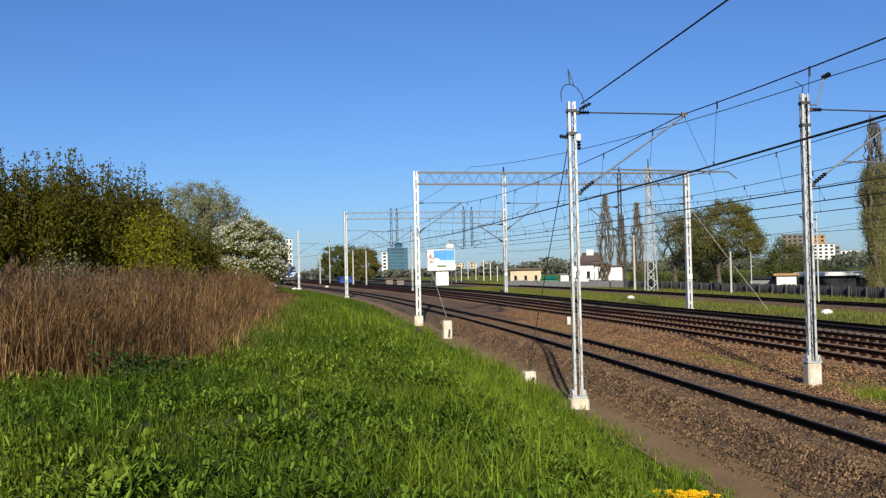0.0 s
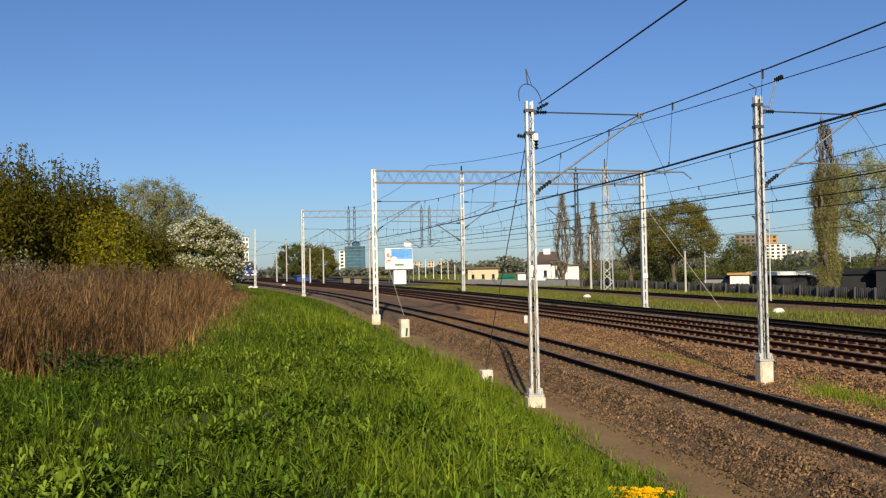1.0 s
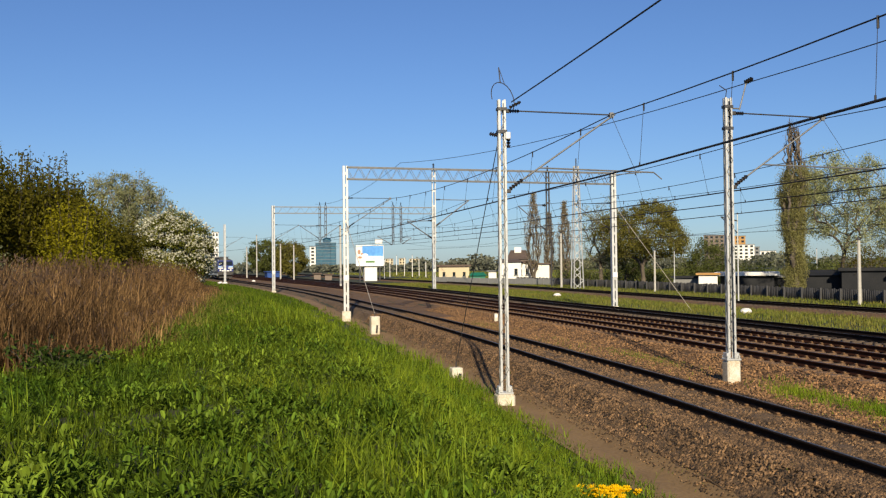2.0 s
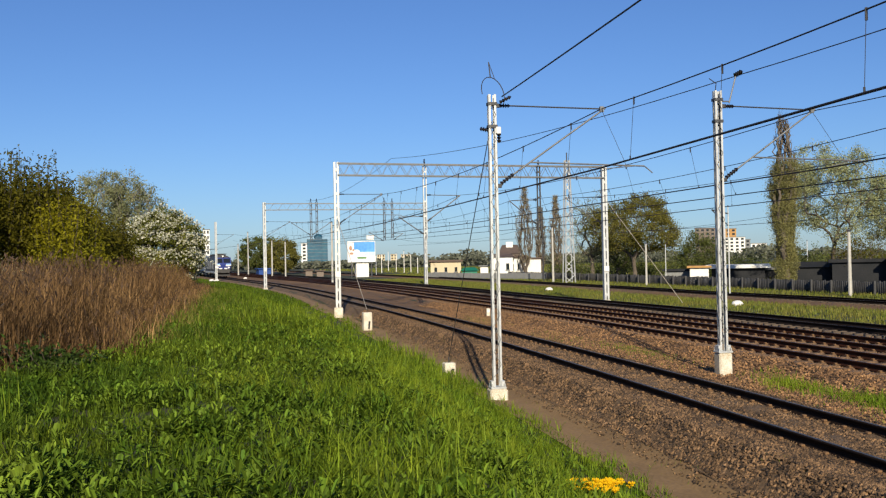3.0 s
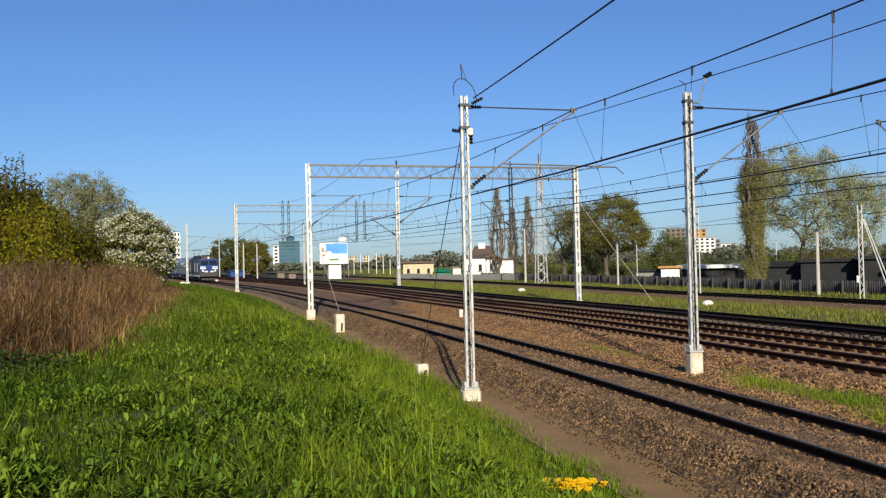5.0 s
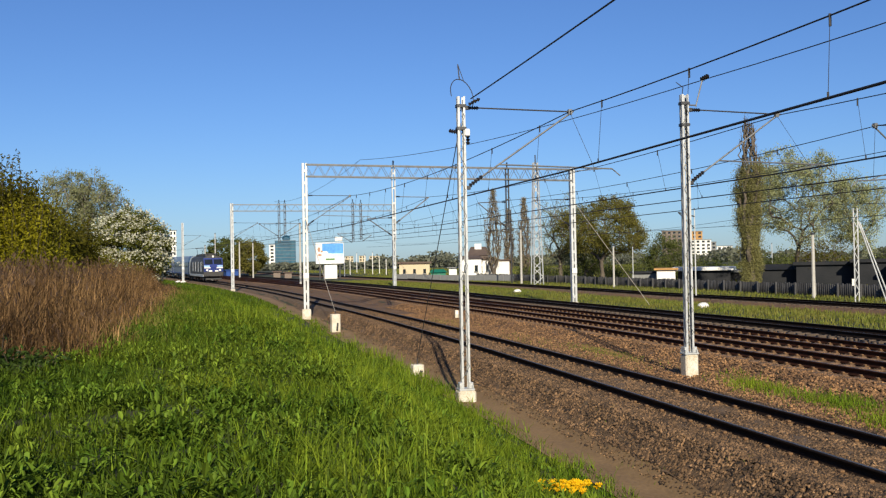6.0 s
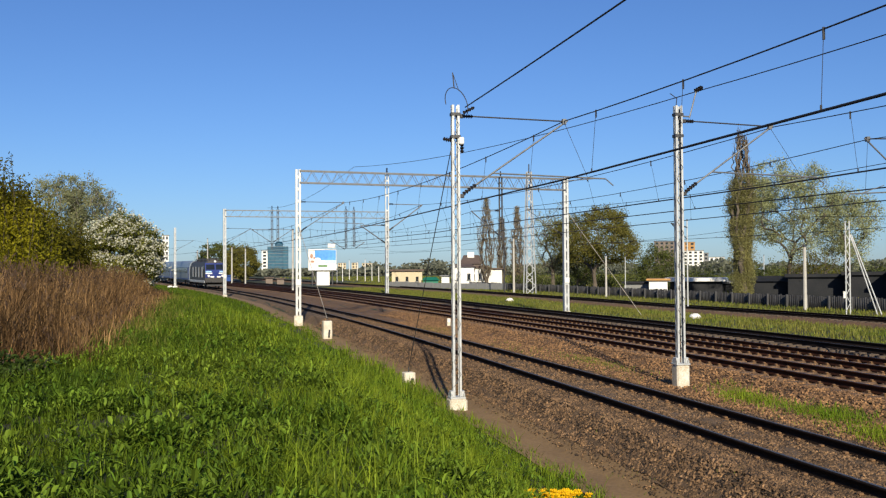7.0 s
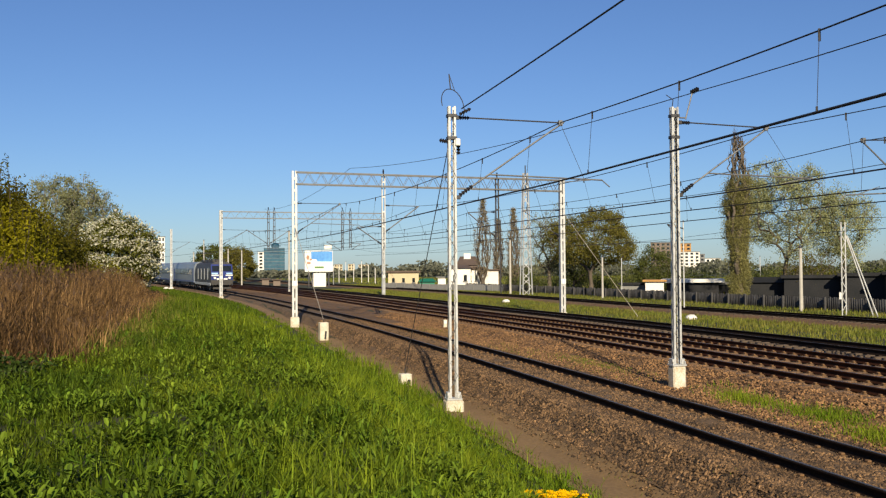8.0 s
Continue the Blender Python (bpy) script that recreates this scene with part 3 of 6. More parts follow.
drop_post(10.1, 61.9, 4.2, 8.95, "grey steel post hanging from the gantry with two wire arms", [(1, 2.3, 5.3, 6.95), (-1, 1.7, 4.5, 5.6)])
drop_post(17.75, 62.3, 4.7, 8.9, "dark steel post hanging from the gantry", [(-1, 2.0, 5.0, 6.6)], True)
drop_post(5.1, 110.7, 5.25, 9.70, "grey steel post hanging from the far gantry", [(-1, 2.2, 6.0, 7.4), (1, 2.2, 6.0, 7.4)], True)
drop_post(13.3, 110.3, 5.25, 9.70, "grey steel post hanging from the far gantry with arms", [(-1, 1.8, 5.2, 6.2)], True)
drop_post(5.75, 110.75, 6.05, 9.70, "slim dark post hanging from the far gantry", [], True)
drop_post(14.2, 110.25, 5.45, 9.65, "slim dark post hanging from the far gantry", [(1, 1.2, 5.3, 6.0)], True)
# arms of the gantry legs themselves
cantilever(gant_1, -0.02, 1, 2.8, 7.05, 5.2, 7.0, (1.0, 4.0))
cantilever(gant_1b, -0.05, -1, 2.6, 6.8, 5.0, 6.75, (None, None))
cantilever(gant_2, 0.2, 1, 2.8, 7.55, 5.85, 7.5, (None, None))
cantilever(gant_3, 0.5, 1, 2.8, 7.85, 6.15, 7.8, (None, None), 0.2)


def wire(name, spans, r, label, sag=0.5, group="overhead wires", hang=None, droppers=0):
    """A wire over supports (x, y, z); between them it sags by sag metres for a span of 50 m. hang: a second line of
    supports below, to which thin droppers go down from it."""
    pts, low = [], []
    for i in range(len(spans) - 1):
        a, b = np.array(spans[i], float), np.array(spans[i + 1], float)
        s = sag * (np.linalg.norm(b - a) / 50.0) ** 2
        for k in range(16):
            f = k / 16.0
            p = a + (b - a) * f
            p[2] -= 4 * s * f * (1 - f)
            pts.append(p)
    pts.append(np.array(spans[-1], float))
    t = tagged(new(name), label, "wire", group)
    t.empty_display_size = 0.2
    v, f = tube_line(pts, r)
    mesh_part("line", v, f, M_WIRE, t)
    if hang is not None:
        hp = np.array(hang, float)
        P = np.array(pts)
        o = np.argsort(P[:, 1])
        y = -10.0
        while y < 150:
            top = [np.interp(y, P[o, 1], P[o, j]) for j in (0, 2)]
            h = np.argsort(hp[:, 1])
            bot = [np.interp(y, hp[h, 1], hp[h, j]) for j in (0, 2)]
            bm = bmesh.new()
            rod(bm, (bot[0], y, bot[1]), (top[0], y, top[1]), 0.006, sides=4)
            rod(bm, (top[0], y, top[1] - 0.16), (top[0], y, top[1] + 0.03), 0.022, sides=5)
            rod(bm, (bot[0], y, bot[1] - 0.02), (bot[0], y, bot[1] + 0.09), 0.018, sides=5)
            part("dropper", bm, M_WIRE, t)
            y += droppers
    return t


def over(u, y, z, dx=0.0):
    return (u + float(bend(y)) + dx, y, z + float(rise(y)))


cw1 = [over(T1, -48, 5.03, -.2), over(T1, -12, 5.03, .2), over(T1, 24.5, 5.05, 0.0), over(T1, 61.5, 5.15, -.2), over(T1, 111, 5.25, .1), over(T1, 163, 5.3), over(T1, 215, 5.3)]
mw1 = [over(T1, -48, 6.7, 0), over(T1, -12, 6.62, .1), (8.72, 24.5, 6.62), (7.25, 61.5, 7.02), (2.75, 111, 7.5), over(T1, 163, 7.3), over(T1, 215, 7.3)]
wire("contact_wire", cw1, 0.024, "thick dark contact wire over the single track", 0.0)
wire("messenger_wire", mw1, 0.014, "thin dark messenger wire with droppers over the single track", 0.75, hang=cw1, droppers=4.6)
cw2 = [over(T2, -48, 5.03), over(T2, -12, 5.03, .2), over(T2, 24.5, 5.05, -.2), over(T2, 61.5, 5.15, -.9), over(T2, 110.5, 5.3, -.5), over(T2, 163, 5.4), over(T2, 215, 5.4)]
mw2 = [over(T2, -48, 6.7), over(T2, -12, 6.62), (14.89, 24.5, 6.64), (12.4, 61.9, 6.97), over(T2, 110.5, 7.2, -.5), over(T2, 163, 7.3), over(T2, 215, 7.3)]
wire("contact_wire", cw2, 0.022, "thick dark contact wire over a main track", 0.0)
wire("messenger_wire", mw2, 0.013, "thin dark messenger wire with droppers over a main track", 0.75, hang=cw2, droppers=5.2)
cw3 = [over(T3, -48, 5.0), over(T3, -12, 5.0), over(T3, 24.5, 5.0), over(T3, 62, 5.1, -1.2), over(T3, 110.5, 5.25), over(T3, 163, 5.3)]
mw3 = [over(T3, -48, 6.4), over(T3, -12, 6.35), (17.8, 24.5, 6.35), over(T3, 62, 6.6, -1.2), over(T3, 110.5, 7.0), over(T3, 163, 7.0)]
wire("contact_wire", cw3, 0.02, "dark contact wire over a paired main track", 0.0)
wire("messenger_wire", mw3, 0.013, "thin dark messenger wire over a paired main track", 0.7, hang=cw3, droppers=5.6)
cw4 = [over(T4, -48, 5.0), over(T4, -12, 5.0), over(T4, 24.5, 5.0), over(T4, 62.5, 5.0, -1.0), over(T4, 110, 5.2), over(T4, 163, 5.3)]
mw4 = [over(T4, -48, 6.4), over(T4, -12, 6.4), over(T4, 24.5, 6.4), (19.8, 62.6, 6.75), over(T4, 110, 7.0), over(T4, 163, 7.0)]
wire("contact_wire", cw4, 0.02, "dark contact wire over the outer main track", 0.0)
wire("messenger_wire", mw4, 0.013, "thin dark messenger wire over the outer main track", 0.7, hang=cw4, droppers=6.5)
wire("feeder_wire", [(5.75, -48, 7.1), (5.75, -12, 6.95), (6.0, 24.3, 6.88)], 0.016, "bare feeder wire ending at the lattice mast", 0.25)
wire("feeder_wire", [(12.5, -48, 7.6), (12.6, -12, 7.5), (12.8, 24.5, 7.62), (7.95, 61.6, 9.3), (4.6, 110.7, 9.85)], 0.013, "thin feeder wire along the mast tops", 0.8)
wire("feeder_wire", [over(T5, -40, 6.2), over(T5, 10, 6.1), (36.6, 55.6, 6.0), over(T5, 110, 6.1), over(T5, 163, 6.1)], 0.014, "thin dark wire over the far siding", 0.9)
wire("contact_wire", [over(T5, -40, 5.0), over(T5, 10, 5.0), (36.4, 55.6, 5.0), over(T5, 110, 5.0), over(T5, 163, 5.0)], 0.018, "dark contact wire over the far siding", 0.05)


def stay(name, a, b, r, label, material=None):
    bm = bmesh.new()
    rod(bm, a, b, r, sides=6)
    ob = part(name, bm, material or M_DARKSTEEL)
    return tagged(ob, label, "stay wire", "stay wires")


def anchor_block(x, y, z, w, h, d, label):
    """A limed concrete block with a ring, dark notch in its face."""
    t = thing("anchor_block", x, y, z, label, "anchor block", "anchor blocks", 6)
    bm = bmesh.new()
    box(bm, -w / 2, w / 2, -d / 2, d / 2, -0.3, h, 0.03)
    part("block", bm, M_CONC, t)
    bm = bmesh.new()
    rod(bm, (0.04, -d / 2 - 0.015, h * 0.15), (0.08, -d / 2 - 0.015, h * 0.55), 0.05, sides=6)
    part("stain_plate", bm, M_DARKSTEEL, t, "dark iron plate")
    bm = bmesh.new()
    rod(bm, (0, 0, h - 0.02), (0, 0, h + 0.16), 0.02)
    part("eye_bolt", bm, M_DARKSTEEL, t)
    return t


M_POLE_PALE = mat("pale_zinc", (0.410, 0.369, 0.312), 0.6, 0.2, scale=5, fine=40, bump=0.0)
anchor_block(5.62, 30.4, -0.87, 0.36, 0.40, 0.36, "small limed concrete anchor block at the grass edge")
anchor_block(5.15, 51.0, -0.85, 0.46, 1.0, 0.46, "tall limed concrete anchor block at the grass edge")
stay("stay_wire", (5.70, 24.62, 5.85), (5.62, 30.4, -0.34), 0.012, "dark stay wire from the lattice mast to its block")
stay("stay_wire", (4.44, 61.4, 5.6), (5.15, 51.0, 0.28), 0.016, "pale stay wire from the gantry leg to its block", M_POLE_PALE)
stay("stay_wire", (22.45, 62.5, 6.6), (26.9, 60.5, -0.4), 0.016, "pale stay wire from the gantry leg to the grass", M_POLE_PALE)


# ---- plants ----
def leaf_cloud(rng, centres, size, aspect=0.6, jitter=0.0, upright=0.0):
    """One small four-cornered leaf at each centre, turned at random."""
    c = np.asarray(centres, float)
    n = len(c)
    if jitter:
        c = c + rng.normal(0, jitter, c.shape)
    a = rng.normal(size=(n, 3))
    a[:, 2] += upright * np.sign(a[:, 2])
    a /= np.linalg.norm(a, axis=1)[:, None]
    b = np.cross(a, rng.normal(size=(n, 3)))
    b /= np.linalg.norm(b, axis=1)[:, None]
    s = (size * rng.uniform(0.6, 1.4, n))[:, None]
    a, b = a * s, b * s * aspect
    v = np.stack([c - a, c + b * 0.7 - a * 0.15, c + a, c - b * 0.7 - a * 0.15], 1)
    return v.reshape(-1, 3), np.arange(4 * n).reshape(-1, 4)


def limb_points(rng, a, d, length, droop=0.0, wobble=0.12, n=6):
    """A bent line that grows from a towards d."""
    p, out = np.array(a, float), [np.array(a, float)]
    d = np.array(d, float) / np.linalg.norm(d)
    for i in range(n):
        d = d + rng.normal(0, wobble, 3) + np.array([0, 0, -droop])
        d /= np.linalg.norm(d)
        p = p + d * length / n
        out.append(p.copy())
    return np.array(out)


def taper_tube(points, r0, r1, sides=6):
    v, f = tube_line(points, 1.0, sides)
    p = np.repeat(np.asarray(points), sides, axis=0)
    r = np.repeat(np.linspace(r0, r1, len(points)), sides)[:, None]
    return p + (v - p) * r, f


def shrub(name, x, y, height, width, label, leaf, seed, stems=70, leaves=34000, size=0.062, base=0.06, shoots=0, category="bush", foot=0.62, stout=0.035, fuzz=None):
    """Many stems that fan out from the ground, leaves along them; shoots: bare upright tips above the leaves."""
    rng = np.random.RandomState(seed)
    z = float(land(x, y)) - 0.05
    t = thing(name, x, y, z, label, category)
    wood, pts = [], []
    for i in range(stems):
        ang, rr = rng.uniform(0, 6.283), math.sqrt(rng.uniform(0, 1))
        bx, by = foot * rr * width / 2 * math.cos(ang), foot * rr * width / 2 * math.sin(ang)
        tx, ty = rr * width / 2 * math.cos(ang), rr * width / 2 * math.sin(ang)
        tz = height * (math.sqrt(max(0.0, 1 - rr ** 2.4)) * 0.72 + 0.24) * rng.uniform(0.78, 1.06)
        a, b = np.array([bx, by, 0.0]), np.array([tx, ty, tz])
        n = 9
        f = np.linspace(0, 1, n)[:, None]
        p = a + (b - a) * f + np.cumsum(rng.normal(0, 0.05, (n, 3)), axis=0) * f
        wood.append(taper_tube(p, stout, 0.008, 5))
        f = rng.uniform(base, 1.0, leaves // stems)
        k = f * (n - 1)
        i0 = np.clip(k.astype(int), 0, n - 2)
        q = p[i0] + (p[i0 + 1] - p[i0]) * (k - i0)[:, None]
        pts.append(q + rng.normal(0, fuzz or 0.055 * height * 0.6 + 0.05, q.shape))
    for i in range(shoots):
        ang, rr = rng.uniform(0, 6.283), math.sqrt(rng.uniform(0, 0.8))
        a = np.array([rr * width / 2 * math.cos(ang), rr * width / 2 * math.sin(ang), height * 0.62])
        p = limb_points(rng, a, (rng.normal(0, 0.06), rng.normal(0, 0.06), 1), height * rng.uniform(0.28, 0.50), 0, 0.03, 5)
        wood.append(taper_tube(p, 0.022, 0.007, 4))
        q = p[rng.randint(1, 6, 46)]
        pts.append(q + rng.normal(0, 0.06, q.shape) + np.array([0, 0, 1]) * rng.uniform(-0.4, 0.1, (46, 1)))
    v, f = joined(wood)
    mesh_part("branchwork", v, f, M_TWIG, t)
    pts = np.concatenate(pts)
    pts[:, 2] = np.maximum(pts[:, 2], 0.05)
    v, f = leaf_cloud(rng, pts, size, 0.6)
    mesh_part("crown", v, f, leaf, t)
    return t


def grown_tree(name, x, y, height, label, seed, envelope, leaf, leaves, size, tips=260, fork=0.25, bark=None, clump=0.45, trunk=0.0, steep=-9.0, twigs=3, bare=2.0,
               category="tree", second=None, sag=0.0):
    """A tree grown branch by branch: each tip of the envelope joins the nearest limb already there, limbs are as thick as
    the tips that they carry, and leaves gather in clumps round the tips. envelope(rng, n) gives tips for a height of 1."""
    rng = np.random.RandomState(seed)
    t = thing(name, x, y, float(land(x, y)) - 0.1, label, category)
    bark = bark or M_BARK
    pos = [np.array([0, 0, f * fork * height]) for f in np.linspace(0, 1, 5)]
    up = [-1, 0, 1, 2, 3]
    far = [np.linalg.norm(p - pos[0]) for p in pos]
    goal = envelope(rng, tips) * height
    goal = goal[np.argsort(np.linalg.norm(goal - pos[-1], axis=1) + rng.normal(0, 0.03 * height, tips))]
    ends = []
    for g in goal:
        P = np.array(pos)
        d = np.linalg.norm(P - g, axis=1)
        flat = np.hypot(P[:, 0] - g[0], P[:, 1] - g[1])
        cost = d + 0.30 * np.array(far) + np.where(g[2] - P[:, 2] < steep * flat, 1e3, 0) + np.where(np.arange(len(P)) < 3, 1e2 if steep < 0 else 0.0, 0)
        j = int(np.argmin(cost))
        a, n = P[j], max(2, int(d[j] / (0.05 * height)))
        side = rng.normal(0, 0.06, 3) * d[j] + np.array([0, 0, (0.10 - sag) * d[j]])
        for k in range(1, n + 1):
            f = k / n
            pos.append(a + (g - a) * f + side * 4 * f * (1 - f) + rng.normal(0, 0.006, 3) * height * (k < n))
            up.append(j if k == 1 else len(pos) - 2)
            far.append(far[up[-1]] + np.linalg.norm(pos[-1] - pos[up[-1]]))
        ends.append(len(pos) - 1)
    P, U = np.array(pos), np.array(up)
    load = np.zeros(len(P))
    load[ends] = 1
    for i in range(len(P) - 1, 0, -1):
        load[U[i]] += load[i]
    r0 = trunk or 0.020 * height
    R = r0 * np.clip(load / tips, 0, 1) ** 0.46
    R[:5] = np.linspace(1.25, 1.0, 5) * r0
    child = np.arange(1, len(P))
    par = U[child]

    def limbs(idx, sides):
        a, b = P[par[idx]], P[child[idx]]
        d = b - a
        d /= np.linalg.norm(d, axis=1)[:, None] + 1e-9
        s = np.cross(d, [0.31, 0.77, 0.55])
        s /= np.linalg.norm(s, axis=1)[:, None]
        w = np.cross(d, s)
        ang = np.arange(sides) / sides * 6.283
        ring = np.cos(ang)[None, :, None] * s[:, None] + np.sin(ang)[None, :, None] * w[:, None]
        ra = np.minimum(R[par[idx]], R[child[idx]] * 1.35)[:, None, None]
        v = np.concatenate([a[:, None] + ring * ra, (b + d * R[child[idx]][:, None] * 0.5)[:, None] + ring * R[child[idx]][:, None, None]], 1)
        k = np.arange(sides)
        f = np.stack([k, (k + 1) % sides, sides + (k + 1) % sides, sides + k], -1)
        return v.reshape(-1, 3), (f[None] + (np.arange(len(idx)) * 2 * sides)[:, None, None]).reshape(-1, 4)

    v, f = limbs(np.arange(4), 9)
    mesh_part("trunk", v, f, bark, t, True)
    pieces = [limbs(np.arange(4, len(child)), 5)]
    E = P[ends]
    for k in range(twigs):
        a = P[U[ends]] * 0.5 + E * 0.5
        d = E - P[U[ends]]
        d = d / (np.linalg.norm(d, axis=1)[:, None] + 1e-9) + rng.normal(0, 0.55, d.shape) + np.array([0, 0, 0.25 - 2.0 * sag])
        b = a + d * clump * rng.uniform(0.7, 1.5, (len(a), 1))
        w = np.cross(d, rng.normal(size=d.shape))
        w = w / (np.linalg.norm(w, axis=1)[:, None] + 1e-9) * max(0.008, r0 * 0.05)
        pieces.append((np.stack([a - w, a + w, b + w * 0.3, b - w * 0.3], 1).reshape(-1, 3), np.arange(4 * len(a)).reshape(-1, 4)))
    v, f = joined(pieces)
    mesh_part("branchwork", v, f, bark, t)
    C = E[E[:, 2] < bare * height]
    weight = rng.gamma(2.0, 0.5, len(C)) + 0.25
    pick = rng.choice(len(C), leaves, p=weight / weight.sum())
    off = rng.normal(0, 1, (leaves, 3)) * clump * np.array([1, 1, 0.75]) * rng.uniform(0.6, 1.2, len(C))[pick][:, None]
    pts = C[pick] + off
    if sag:
        pts[:, 2] -= rng.uniform(0, 1, leaves) ** 2 * sag * height * 0.35
    pts[:, 2] = np.maximum(pts[:, 2], 0.05)
    if second is not None:
        # blossom stands on the outside of its clump
        out = np.einsum("ij,ij->i", off, C[pick] / (np.linalg.norm(C[pick], axis=1)[:, None] + 1e-9)) + rng.normal(0, clump * 0.6, leaves)
        m = out > np.quantile(out, 1 - second[1])
        v, f = leaf_cloud(rng, pts[m], second[2], 0.85)
        mesh_part("blossom", v, f, second[0], t)
        pts = pts[~m]
    v, f = leaf_cloud(rng, pts, size, 0.65)
    mesh_part("crown", v, f, leaf, t)
    return t


def dome(wide, mid, tall, shell=0.6, floor=0.0, lumps=0.12):
    """Tips in the outer shell of an egg: its width, the height of its middle and its half-height, for a height of 1."""
    def tips(rng, n):
        out = []
        ph = rng.uniform(0, 6.28, 4)
        while len(out) < n:
            d = rng.normal(size=3)
            d /= np.linalg.norm(d)
            a = math.atan2(d[1], d[0])
            r = rng.uniform(shell, 1.0) ** 0.6 * (1 + lumps * (math.sin(3 * a + ph[0] + 2 * d[2]) + math.sin(5 * d[2] + ph[1] + a)) - lumps)
            p = np.array([d[0] * r * wide / 2, d[1] * r * wide / 2, mid + d[2] * r * tall])
            if p[2] > floor:
                out.append(p)
        return np.array(out)
    return tips


def spindle(wide, foot, belly=0.35, point=1.0):
    """Tips of a narrow upright crown, for a height of 1."""
    def tips(rng, n):
        h = foot + (1 - foot) * rng.uniform(0, 1, n) ** 0.9
        f = (h - foot) / (1 - foot)
        w = wide / 2 * np.where(f < belly, 0.45 + 0.55 * f / belly, 1 - ((f - belly) / (1 - belly)) ** 1.3 * point)
        a = rng.uniform(0, 6.283, n)
        r = np.sqrt(rng.uniform(0.05, 1, n)) * w
        return np.stack([r * np.cos(a), r * np.sin(a), h], -1)
    return tips


def polar(az, d):
    """A place at a bearing from straight ahead (to the right) and a distance from the standpoint."""
    return d * math.sin(radians(az)), d * math.cos(radians(az))


# thicket behind the reeds
for az, d, h, w, leaf, seed, lab, sh in (
        (-21.5, 40, 6.5, 6.0, M_LEAF_OLIVE, 11, "olive green willow bush in young leaf", 14),
        (-17.6, 42, 6.4, 5.6, M_LEAF_OLIVE, 12, "olive green willow bush with thin upright shoots", 18),
        (-14.9, 45, 6.7, 5.4, M_LEAF_OLIVE, 13, "tall olive green willow bush with upright shoots", 22),
        (-12.6, 47, 6.4, 5.0, M_LEAF_OLIVE, 14, "tall olive willow bush behind the dry reeds", 22),
        (-11.2, 50, 5.9, 4.4, M_LEAF_OLIVE, 15, "olive green bush behind the dry reeds", 12),
        (-18.5, 55, 6.8, 7.0, M_LEAF_GREEN, 18, "dull green bush deep in the thicket", 12),
        (-13.5, 60, 7.0, 7.0, M_LEAF_GREEN, 19, "dull green bush deep in the thicket", 12),
        (-10.0, 54, 4.9, 4.0, M_LEAF_OLIVE, 23, "olive bush before the pale trees", 2),
        (-8.9, 58, 4.4, 3.6, M_LEAF_OLIVE, 17, "low olive bush beside the blossoming tree", 4)):
    x, y = polar(az, d)
    shrub("willow_bush", x, y, h, w, lab, leaf, seed, shoots=sh, fuzz=0.30, leaves=42000, size=0.086, stems=100)
x, y = polar(-10.7, 44)
shrub("yellow_bush", x, y, 4.9, 3.4, "bright yellow-green bush coming into leaf", M_LEAF_YELLOW, 16, leaves=22000, size=0.07)
x, y = polar(-5.6, 72)
grown_tree("blossoming_tree", x, y, 6.2, "round tree covered in white spring blossom", 21, dome(0.92, 0.48, 0.52, 0.45, 0.05, 0.07), M_LEAF_BLOSSOM, 70000, 0.085, tips=460, fork=0.12, clump=0.25, twigs=2, second=(M_BLOSSOM, 0.24, 0.08))
x, y = polar(-6.6, 66)
shrub("low_bush", x, y, 2.5, 4.6, "low yellow-green bush under the blossoming tree", M_LEAF_YELLOW, 22, stems=50, leaves=9000, size=0.08)
for az, h, w, s in ((-8.7, 11.2, 0.50, 123), (-7.25, 11.0, 0.46, 126)):
    x, y = polar(az, 92)
    grown_tree("poplar_tree", x, y, h, "pale grey-green tree in young leaf behind the bushes", s, dome(w, 0.62, 0.40, 0.35, 0.2, 0.10), M_LEAF_GREY, 15000, 0.085, tips=300, fork=0.2, bark=M_BARKPALE, clump=0.30)
x, y = polar(-15.2, 34)
shrub("grey_bush", x, y, 2.5, 3.0, "pale grey-green bush behind the dry reeds", M_LEAF_GREY, 24, stems=50, leaves=9000, size=0.045, fuzz=0.14)
x, y = polar(-11.4, 16.9)
shrub("nettle_clump", x, y, 0.42, 1.3, "dark green nettle clump at the foot of the reeds", M_NETTLE, 25, stems=40, leaves=3000, size=0.05, category="weeds", fuzz=0.06, stout=0.006)

# trees beyond the tracks
x, y = polar(-0.4, 235)
grown_tree("willow_tree", x, y, 9.3, "broad brownish green tree beyond the bend", 31, dome(1.15, 0.52, 0.47, 0.5, 0.06, 0.10), M_LEAF_GREEN, 15000, 0.20, tips=300, fork=0.15, clump=0.42)
x, y = polar(1.0, 225)
grown_tree("willow_tree", x, y, 8.6, "golden olive willow beyond the bend", 32, dome(0.95, 0.50, 0.50, 0.45, 0.04, 0.08), M_LEAF_GOLD, 14000, 0.19, tips=260, fork=0.12, clump=0.40)
for az, d, h, w, s in ((15.05, 148, 13.6, 0.23, 33), (15.95, 150, 10.6, 0.21, 34), (16.85, 146, 12.0, 0.22, 35)):
    x, y = polar(az, d)
    grown_tree("lombardy_poplar", x, y, h, "slender grey-brown poplar hardly in leaf", s, spindle(w, 0.16, 0.4), M_LEAF_BUD, 6500, 0.075, tips=320, fork=0.12, clump=0.20, steep=2.4, trunk=0.26)
x, y = polar(21.3, 124)
